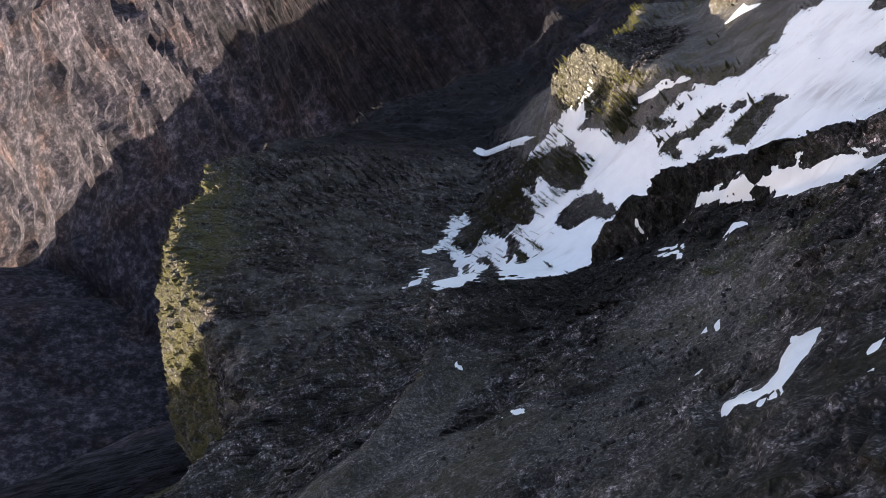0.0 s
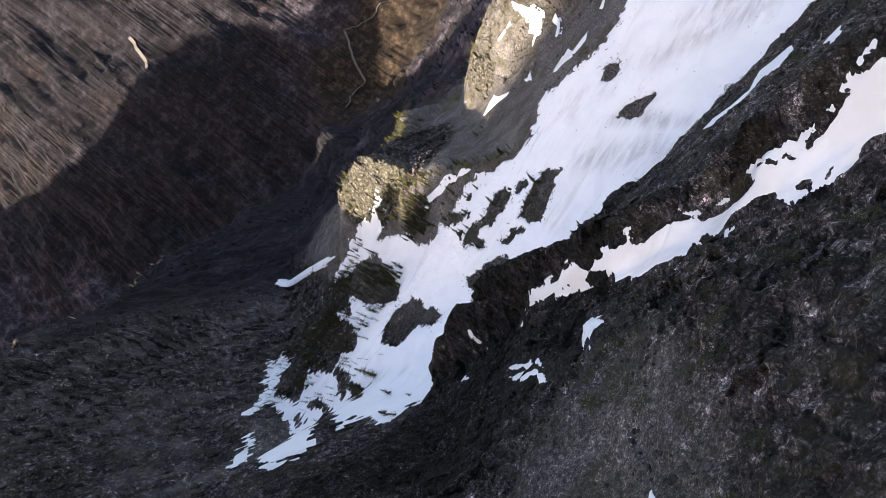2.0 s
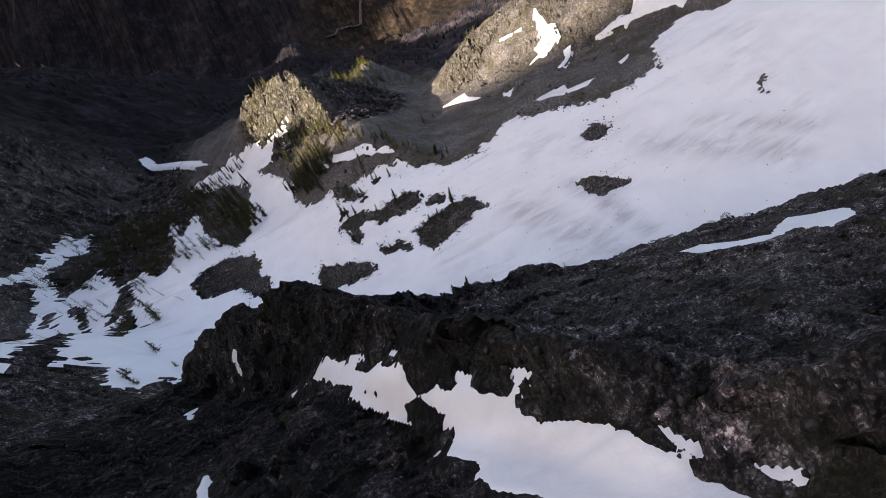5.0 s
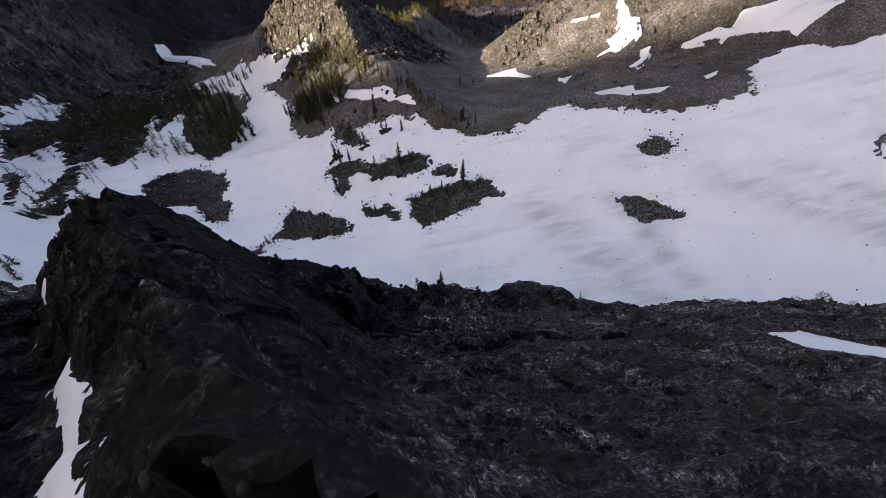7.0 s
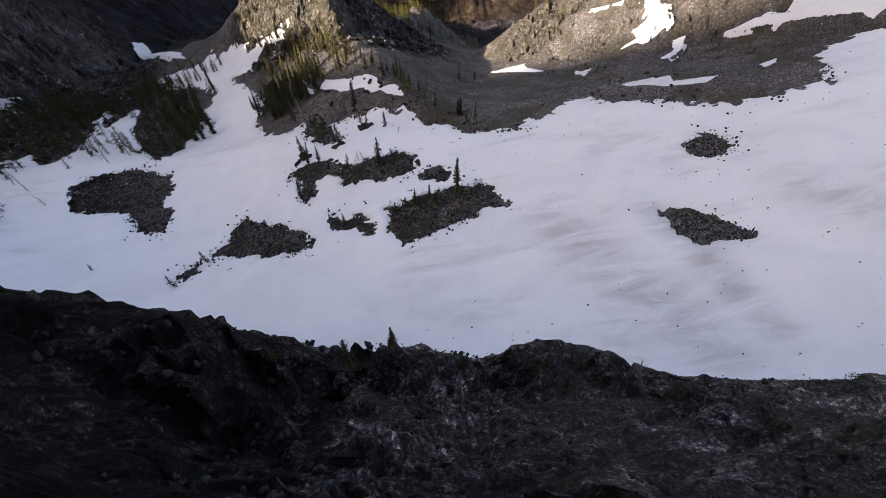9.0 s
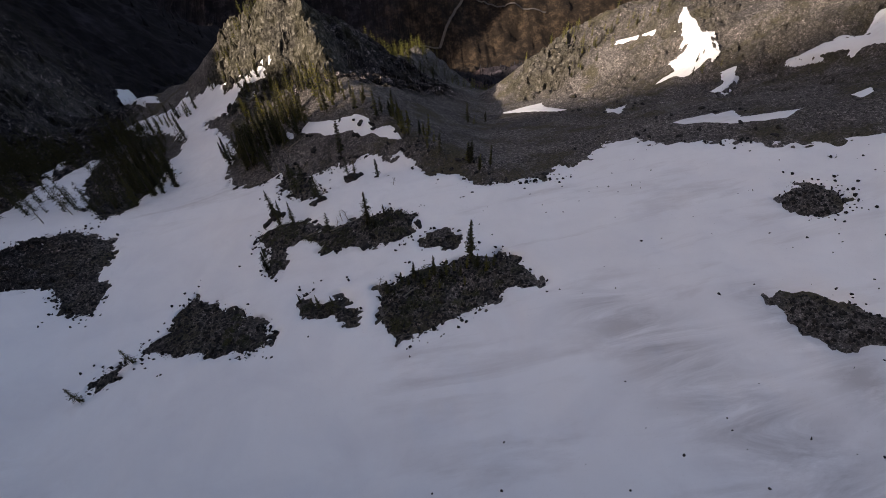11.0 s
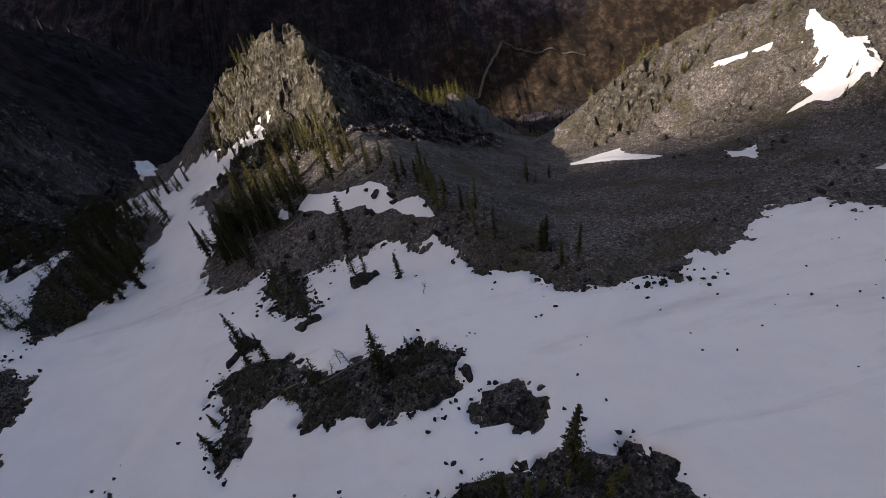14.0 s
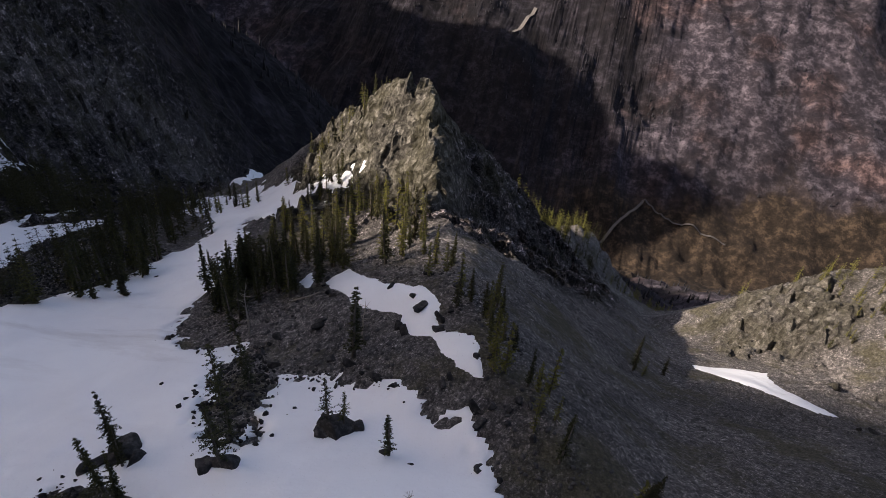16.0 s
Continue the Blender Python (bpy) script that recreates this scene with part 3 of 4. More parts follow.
def ground(x, y, z, steep, cliffy, pale, scree, woods):
    far = step(130, 420, np.hypot(x, y + 40))
    wx, wy = x + 2.5 * rough(x, y, 9, 3, 71), y + 2.5 * rough(x, y, 9, 3, 72)
    hard = np.maximum(cliffy, pale)
    calm = 1 / (1 + 0.9 * np.clip(steep - 0.9, 0, 4))
    top = step(34, 24, np.hypot(x + 20, y - 94))
    z = z + hard * (1.0 + 0.6 * pale) * (1.5 * (craggy(wx, wy, 17, 5, 3, 0.56) - 1.15) + 1.5 * blocks(wx, wy, 8, 33) + calm * (1 - 0.6 * top) * 1.1 * blocks(wx, wy, 3.4, 34) + calm * (1 - 0.8 * top) * 0.65 * blocks(wx, wy, 1.7, 35))
    z = z + top * calm * 1.0 * blocks(wx, wy, 7, 39, 0.6)
    z = z + hard * (1 - 0.5 * top) * (0.7 * ledges(z, x, y, 3.4, 81) + 0.6 * ledges(z, x, y, 1.3, 85))
    z = z + scree * (0.5 * rough(x, y, 14, 3, 17) + 0.16 * rough(x, y, 1.9, 3, 18) + 0.12 * blocks(wx, wy, 1.5, 38))
    z = z + step(58, 80, x) * step(0, 30, y) * (1 - woods) * 2.4 * (craggy(wx, wy, 24, 5, 57, 0.55) - 1.1)
    z = z + far * (12 * (craggy(x, y, 120, 6, 41, 0.58) - 1.15) + 5 * (1 - woods) * (1 - 0.7 * pale) * blocks(wx, wy, 34, 43) + 2.5 * ledges(z, x, y, 9, 88) * (1 - woods) * (1 - pale))
    z = z + step(500, 900, y) * 22 * (craggy(x + 0.3 * y, y * 0.3, 190, 3, 53, 0.42) - 1.0)
    return z + step(500, 900, y) * 36 * (craggy(x, y, 420, 6, 51, 0.5) - 1.0)


def spread(lo, hi, runs, growth):
    """Grid lines: even within each run (start, end, cell), widening outwards."""
    mid = np.concatenate([np.arange(a, b, c) for a, b, c in runs])
    out, v, c = [], mid[-1], runs[-1][2]
    while v < hi:
        c *= growth
        v += c
        out.append(v)
    low, v, c = [], mid[0], runs[0][2]
    while v > lo:
        c *= growth
        v -= c
        low.append(v)
    return np.concatenate([low[::-1], mid, out])


def bulges(x, y, z, size, seed):
    """Random push, about -1 to 1, that changes with height as well, for faces too steep for a plan."""
    return 0.6 * (rough(x + 0.6 * z, y - 0.8 * z, size, 3, seed, 0.6) + rough(0.8 * x + 0.3 * y, 1.1 * z + 0.4 * y, size, 3, seed + 40, 0.6))


def sheet(name, gx, gy, z, keep=None, push=None):
    """One mesh over a grid; keep picks the cells to make, push moves its corners sideways."""
    nx, ny = len(gx), len(gy)
    X, Y = np.meshgrid(gx, gy)
    if push is not None:
        X, Y = X + push[0], Y + push[1]
    co = np.stack([X, Y, z], -1).reshape(-1, 3)
    i = np.arange(nx * ny).reshape(ny, nx)
    quads = np.stack([i[:-1, :-1], i[:-1, 1:], i[1:, 1:], i[1:, :-1]], -1).reshape(-1, 4)
    if keep is not None:
        quads = quads[keep.reshape(-1)]
        used, quads = np.unique(quads, return_inverse=True)
        co, quads = co[used], quads.reshape(-1, 4)
    else:
        used = np.arange(nx * ny)
    me = bpy.data.meshes.new(name)
    me.vertices.add(len(co))
    me.vertices.foreach_set("co", co.astype(np.float32).ravel())
    me.loops.add(quads.size)
    me.loops.foreach_set("vertex_index", quads.astype(np.int32).ravel())
    me.polygons.add(len(quads))
    me.polygons.foreach_set("loop_start", np.arange(0, quads.size, 4, dtype=np.int32))
    me.polygons.foreach_set("use_smooth", np.ones(len(quads), bool))
    me.update()
    return me, used


def inside(x, y, line):
    """Distance to a closed outline, positive inside it."""
    pts = np.array(line, float)
    lo, hi = pts.min(0) - 12, pts.max(0) + 12
    near = (x > lo[0]) & (x < hi[0]) & (y > lo[1]) & (y < hi[1])
    px, py = x[near], y[near]
    best, odd = np.full(px.shape, 1e9), np.zeros(px.shape, bool)
    for (ax, ay), (bx, by) in zip(pts, np.roll(pts, -1, 0)):
        ux, uy = bx - ax, by - ay
        s = np.clip(((px - ax) * ux + (py - ay) * uy) / (ux * ux + uy * uy + 1e-9), 0, 1)
        best = np.minimum(best, (px - ax - s * ux) ** 2 + (py - ay - s * uy) ** 2)
        if ay != by:
            odd ^= ((ay > py) != (by > py)) & (px < ax + (py - ay) * ux / uy)
    out = np.full(x.shape, -12.0)
    out[near] = np.clip(np.where(odd, 1, -1) * np.sqrt(best), -12, 12)
    return out


GX = spread(-3600, 2600, [(-345, -110, 2.2), (-110, -60, 0.8), (-60, 62, 0.46), (62, 125, 0.7)], 1.022)
GY = spread(-700, 3200, [(-226, -104, 0.4), (-104, -60, 0.8), (-60, 62, 0.55), (62, 125, 0.6)], 1.022)
GRID_X, GRID_Y = np.meshgrid(GX, GY)


def strips(f, *grids):
    """f over grids of one size, a strip of rows at a time, which is quicker than all at once."""
    made = [f(*(g[k:k + 12] for g in grids)) for k in range(0, len(grids[0]), 12)]
    if isinstance(made[0], tuple):
        return tuple(np.concatenate(column) for column in zip(*made))
    return np.concatenate(made)


LAND_Z = strips(land, GRID_X, GRID_Y)
FRAY = strips(lambda x, y: 1.1 * rough(x, y, 6, 5, 91, 0.62), GRID_X, GRID_Y)
SLOPE = np.hypot(*np.gradient(LAND_Z, GY, GX))
BARE_MASK = np.full(GRID_X.shape, -12.0)
for line in BARE + BARE_FAR:
    BARE_MASK = np.maximum(BARE_MASK, inside(GRID_X, GRID_Y, line))
FIELD_MASK = np.minimum(inside(GRID_X, GRID_Y, SNOW_FIELD), 0.9 - BARE_MASK)
RIM = FIELD_MASK.copy()
FIELD_MASK = np.minimum(FIELD_MASK, 3.0 - 1.5 * (LAND_Z - strips(floor, GRID_X, GRID_Y)))
FIELD_MASK = FIELD_MASK - 2.5 * step(-98, -118, GRID_X) * strips(lambda x, y: step(0.05, 0.55, rough(x, y, 13, 4, 97, 0.6)), GRID_X, GRID_Y)
FIELD_MASK = FIELD_MASK - 3.4 * step(4, 0.5, RIM) * strips(lambda x, y: step(0.1, 0.7, rough(x, y, 2.4, 4, 95, 0.62)), GRID_X, GRID_Y)
SNOW_MASK = FIELD_MASK.copy()
TOO_STEEP = 4 * np.clip(SLOPE - 3.4, 0, 2)
for line in [GULLY_SNOW] + LEDGE_SNOW + HOLLOW_SNOW:
    pts = np.array(line)
    i0, j0 = np.searchsorted(GX, pts[:, 0].min() - 13), np.searchsorted(GY, pts[:, 1].min() - 13)
    i1, j1 = np.searchsorted(GX, pts[:, 0].max() + 13), np.searchsorted(GY, pts[:, 1].max() + 13)
    here = (slice(j0, j1), slice(i0, i1))
    SNOW_MASK[here] = np.maximum(SNOW_MASK[here], inside(GRID_X[here], GRID_Y[here], line) - TOO_STEEP[here])
ZONES = strips(zones, GRID_X, GRID_Y)
CALM = 0.1 + 0.9 * step(0.2, -2.5, SNOW_MASK)
GROUND_Z = LAND_Z + (strips(ground, GRID_X, GRID_Y, LAND_Z, SLOPE, *ZONES) - LAND_Z) * CALM + 0.5 * step(-0.5, 2.5, BARE_MASK)
NEAR = step(260, 170, np.hypot(GRID_X + 10, GRID_Y + 40)) * np.maximum(ZONES[0], ZONES[1]) * step(0.8, 1.8, SLOPE) * CALM
PUSH = [NEAR * strips(lambda x, y, z: 1.0 * bulges(x, y, z, 6, seed) + 0.4 * bulges(x, y, z, 2, seed + 5), GRID_X, GRID_Y, GROUND_Z) for seed in (110, 150)]
me, _ = sheet("ground", GX, GY, GROUND_Z, push=PUSH)
for key, values in zip(("cliffy", "pale", "scree", "woods", "grassy", "dark_rock", "lit_wood", "rust"), (*ZONES, *strips(covers, GRID_X, GRID_Y, GROUND_Z))):
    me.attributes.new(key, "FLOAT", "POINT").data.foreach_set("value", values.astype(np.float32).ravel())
me.polygons.foreach_set("use_smooth", (np.maximum(ZONES[0], ZONES[1])[:-1, :-1] < 0.5).ravel())
me.materials.append(GROUND)
tagged(new("ground", me), "dark craggy mountainside above a snow basin and valley", "ground", kind="structure")

# ---- snow lying on it ----
# old slides that brought grit down onto the field
DEBRIS = [(40, -58, 56, -100, 7), (60, -62, 66, -96, 4), (88, -62, 112, -96, 6), (104, -66, 122, -92, 4)]


def drape(name, gx, gy, base, mask, fray, label, thick, **tags):
    """A sheet of snow over the smooth ground, thinning out at its outline."""
    x, y = np.meshgrid(gx, gy)
    mask = mask + fray
    depth = np.where(mask > 0, np.clip(0.22 * mask, 0, thick), 0.9 * mask)
    swell = 0.3 * rough(x, y, 11, 3, 23) + 0.06 * rough(x, y, 1.6, 2, 25)
    hold = mask > -2.0
    keep = hold[:-1, :-1] & hold[1:, :-1] & hold[:-1, 1:] & hold[1:, 1:]
    me, _ = sheet(name, gx, gy, base + depth + swell * np.clip(depth / thick, 0, 1), keep)
    used = np.zeros(x.shape, bool)
    for a, b in ((0, 0), (0, 1), (1, 0), (1, 1)):
        used[a:a + keep.shape[0], b:b + keep.shape[1]] |= keep
    grime = np.zeros(x.shape)
    for ax, ay, bx, by, r in DEBRIS:
        ux, uy = bx - ax, by - ay
        k = np.clip(((x - ax) * ux + (y - ay) * uy) / (ux * ux + uy * uy), 0, 1)
        grime = np.maximum(grime, np.exp(-((x - ax - k * ux) ** 2 + (y - ay - k * uy) ** 2) / (r * r)))
    me.attributes.new("grime", "FLOAT", "POINT").data.foreach_set("value", grime[used].astype(np.float32))
    me.materials.append(SNOW)
    return tagged(new(name, me), label, **tags)


drape("snow_field", GX, GY, LAND_Z, FIELD_MASK, FRAY, "broad shaded field of old white snow", 0.6, category="snow", kind="structure")
for line, where in [(GULLY_SNOW, "in a steep gully")] + [(o, "on a cliff ledge") for o in LEDGE_SNOW] + [(o, "on the stony slope") for o in HOLLOW_SNOW]:
    pts = np.array(line)
    gx, gy = (np.arange(pts[:, k].min() - 3, pts[:, k].max() + 3, 0.3) for k in (0, 1))
    x, y = np.meshgrid(gx, gy)
    base = land(x, y)
    mask = inside(x, y, line) - 4 * np.clip(np.hypot(*np.gradient(base, gy, gx)) - 3.4, 0, 2) - 0.2
    drape("snow_patch", gx, gy, base, mask, 0.35 * rough(x, y, 3, 4, 91, 0.6), "patch of old white snow " + where, 0.4, category="snow", group="snow patches")


# ---- helpers for things ----
def height(x, y):
    """Height of the ground under a spot."""
    i, j = int(np.searchsorted(GX, x)) - 1, int(np.searchsorted(GY, y)) - 1
    a, b = (x - GX[i]) / (GX[i + 1] - GX[i]), (y - GY[j]) / (GY[j + 1] - GY[j])
    z = GROUND_Z
    return float((z[j, i] * (1 - a) + z[j, i + 1] * a) * (1 - b) + (z[j + 1, i] * (1 - a) + z[j + 1, i + 1] * a) * b)


def heights(x, y):
    i = np.clip(np.searchsorted(GX, x) - 1, 0, len(GX) - 2)
    j = np.clip(np.searchsorted(GY, y) - 1, 0, len(GY) - 2)
    a, b = (x - GX[i]) / (GX[i + 1] - GX[i]), (y - GY[j]) / (GY[j + 1] - GY[j])
    z = GROUND_Z
    return (z[j, i] * (1 - a) + z[j, i + 1] * a) * (1 - b) + (z[j + 1, i] * (1 - a) + z[j + 1, i + 1] * a) * b


def soup(name, co, faces, mat, smooth=False):
    """A mesh from arrays of corners and of triangles."""
    me = bpy.data.meshes.new(name)
    co, faces = np.asarray(co, np.float32), np.asarray(faces, np.int32)
    me.vertices.add(len(co))
    me.vertices.foreach_set("co", co.ravel())
    me.loops.add(faces.size)
    me.loops.foreach_set("vertex_index", faces.ravel())
    me.polygons.add(len(faces))
    me.polygons.foreach_set("loop_start", np.arange(0, faces.size, 3, dtype=np.int32))
    if smooth:
        me.polygons.foreach_set("use_smooth", np.ones(len(faces), bool))
    me.update()
    me.materials.append(mat)
    return me


def part(name, me, parent, label=""):
    ob = new(name, me)
    ob.parent = parent
    return tagged(ob, label)


def simple(name, stops, scale, rough_value=0.9, relief=0.3, spread_value=0.25):
    m, n, l, b = material(name, rough_value)
    p = place(n)
    c = ramp(n, l, nz(n, l, p, scale, 6, 0.7), stops)
    info = n.new("ShaderNodeObjectInfo")
    shade = ramp(n, l, info.outputs["Random"], [(0.0, (1 - spread_value,) * 3), (1.0, (1 + spread_value,) * 3)])
    c = mixc(n, l, 1.0, c, shade, "MULTIPLY")
    l.new(c, b.inputs["Base Color"])
    bump(n, l, b, nz(n, l, p, scale * 3, 6, 0.7), relief, 0.1)
    return m


def needles(name, low, high):
    m, n, l, b = material(name, 0.7)
    geo = n.new("ShaderNodeNewGeometry")
    c = ramp(n, l, geo.outputs["Random Per Island"], [(0.0, low), (1.0, high)])
    info = n.new("ShaderNodeObjectInfo")
    shade = ramp(n, l, info.outputs["Random"], [(0.0, (0.7, 0.75, 0.8)), (1.0, (1.25, 1.2, 1.0))])
    l.new(mixc(n, l, 1.0, c, shade, "MULTIPLY"), b.inputs["Base Color"])
    return m


BARK = simple("weathered_bark", [(0.3, (0.05, 0.042, 0.035)), (0.7, (0.13, 0.11, 0.095))], 6)
DEADWOOD = simple("bleached_wood", [(0.3, (0.16, 0.14, 0.12)), (0.7, (0.34, 0.31, 0.27))], 5)
FIR = needles("fir_needles", (0.011, 0.012, 0.005), (0.05, 0.047, 0.017))
OLIVE = needles("young_fir_needles", (0.018, 0.02, 0.008), (0.085, 0.083, 0.03))
LARCH = needles("larch_needles", (0.05, 0.052, 0.011), (0.18, 0.17, 0.04))
HEATH = needles("scrub_leaves", (0.018, 0.022, 0.01), (0.06, 0.062, 0.024))
STONE = simple("talus_stone", [(0.25, (0.007, 0.007, 0.007)), (0.5, (0.025, 0.0235, 0.0235)), (0.75, (0.09, 0.085, 0.083))], 1.5, 0.95, 0.7, 0.45)
RUBBLE = simple("moraine_stone", [(0.25, (0.035, 0.033, 0.032)), (0.5, (0.075, 0.07, 0.068)), (0.75, (0.16, 0.15, 0.145))], 1.5, 0.95, 0.7, 0.3)


def trunk_mesh(tall, girth, rng, mat, sides=6):
    co, faces = [], []
    bend = [rng.uniform(-0.02, 0.02) * tall, rng.uniform(-0.02, 0.02) * tall]
    rings = 7
    for k in range(rings):
        s = k / (rings - 1)
        r = girth * (1 - s) ** 0.8 * (1.35 if k == 0 else 1) + 0.012
        for a in range(sides):
            t = a * math.tau / sides
            co.append((r * math.cos(t) + bend[0] * math.sin(s * 3), r * math.sin(t) + bend[1] * math.sin(s * 2.3), -0.5 + s * (tall + 0.5)))
    for k in range(rings - 1):
        for a in range(sides):
            i, j = k * sides + a, k * sides + (a + 1) % sides
            faces += [(i, j, j + sides), (i, j + sides, i + sides)]
    return soup("trunk", co, faces, mat, True)


def crown_mesh(tall, wide, start, whorls, arms, tufts, ragged, mat, rng):
    """Branches in whorls, each a twig with many small flat tufts of needles."""
    co, faces = [], []
    for w in range(whorls):
        s = start + (1 - start) * (w + rng.uniform(-0.35, 0.35)) / whorls
        z0 = s * tall
        reach = wide * min(1.0, 1.6 * (1 - s)) ** 0.8 * (0.75 + 0.25 * math.sin(9 * s + start * 40)) * rng.uniform(1 - ragged, 1 + 0.5 * ragged) + 0.12
        for _ in range(arms):
            if rng.random() < ragged * 0.5:
                continue
            ang, arm = rng.uniform(0, math.tau), reach * rng.uniform(0.6, 1.15)
            droop = rng.uniform(-0.35, 0.12)
            c, n = math.cos(ang), math.sin(ang)
            i = len(co)
            co += [(0, 0, z0 + 0.03), (0, 0, z0 - 0.03), (c * arm, n * arm, z0 + droop * arm)]
            faces.append((i, i + 1, i + 2))
            for k in range(tufts):
                u = (k + rng.uniform(0.2, 1.0)) / tufts
                px, py, pz = c * arm * u, n * arm * u, z0 + droop * arm * u
                size = (0.11 + 0.13 * (1 - s)) * rng.uniform(0.6, 1.3)
                for _ in range(3):
                    t = rng.uniform(0, math.tau)
                    dx, dy, dz = math.cos(t) * size, math.sin(t) * size, rng.uniform(-0.6, 0.45) * size
                    q = rng.uniform(0.2, 0.4) * size
                    i = len(co)
                    co += [(px, py, pz + q), (px - dy * 0.4, py + dx * 0.4, pz - q), (px + dx, py + dy, pz + dz)]
                    faces.append((i, i + 1, i + 2))
    return soup("crown", co, faces, mat)


def conifer(seed, tall, wide, start, whorls, arms, tufts, ragged, leaf, label, bark=None):
    rng = random.Random(seed)
    ob = new("conifer_tree")
    tagged(ob, label, "tree", "trees of the basin")
    part("trunk", trunk_mesh(tall, 0.017 * tall + 0.03, rng, bark or BARK), ob)
    part("crown", crown_mesh(tall, wide, start, whorls, arms, tufts, ragged, leaf, rng), ob)
    return ob


DARK_FIR = "slim dark green fir with a dense ragged crown"
PALE_LARCH = "yellow-green larch with an open feathery crown"
SPARSE = "thin half-bare larch with sparse drooping twigs"
KINDS = {
    "fir": [conifer(1, 9, 1.15, 0.1, 26, 9, 9, 0.5, OLIVE, DARK_FIR), conifer(2, 9, 0.95, 0.16, 24, 8, 9, 0.6, OLIVE, DARK_FIR), conifer(3, 9, 1.35, 0.07, 25, 9, 9, 0.55, FIR, DARK_FIR)],
    "larch": [conifer(4, 9, 1.4, 0.08, 19, 8, 8, 0.65, LARCH, PALE_LARCH), conifer(5, 9, 1.2, 0.12, 20, 7, 8, 0.7, LARCH, PALE_LARCH)],
    "sparse": [conifer(6, 9, 1.9, 0.12, 20, 8, 8, 0.5, OLIVE, SPARSE), conifer(7, 9, 2.1, 0.16, 20, 8, 8, 0.55, HEATH, SPARSE)],
}
for kind in KINDS.values():
    for ob in kind:
        ob["spare"] = 1
pick = random.Random(42)


def plant(kind, x, y, tall, lean=3.0):
    ob = pick.choice(KINDS[kind])
    if "spare" in ob:
        made = ob
        del ob["spare"]
    else:
        made = None
    k = tall / 9
    m = pose(x, y, height(x, y) - 0.1, pick.uniform(-lean, lean), pick.uniform(-lean, lean), pick.uniform(0, 360)) @ Matrix.Diagonal((k * pick.uniform(0.85, 1.2), k * pick.uniform(0.85, 1.2), k, 1))
    if made:
        made.matrix_basis = m
        return made
    return copy_plain(ob, m)


def copy_plain(ob, m):
    """copy_thing without the scale of the first."""
    held = ob.matrix_basis.copy()
    ob.matrix_basis = Matrix()
    out = copy_thing(ob, m)
    ob.matrix_basis = held
    return out


BIG_STONES = [(-2.2, 1.4, 4.4), (-3.6, 2.4, 2.8), (-0.6, 2.2, 2.8), (-2.6, 0.2, 2.2), (3.7, -0.9, 1.5), (6.2, -1.6, 1.4), (7.6, -3, 1.0), (-9.8, -6.2, 3.2), (-11.3, -7.2, 2.4), (-21, -6.5, 4.0), (-22.8, -8.2, 3.0), (-18.9, -7.2, 2.6),
                   (0.5, 22, 2.0), (-1.2, 24.5, 1.3), (4, 17.6, 1.6), (3.2, 20.2, 1.1), (4.6, 21, 1.0), (-5.4, 12.6, 1.6), (-1.5, 19, 1.7), (-0.4, 18, 1.4), (-62, 45, 1.5), (-60, 50, 0.9), (12.4, -24.6, 2.2), (1, -28.4, 2.6), (34, -52, 1.1), (26, -33, 1.0)]

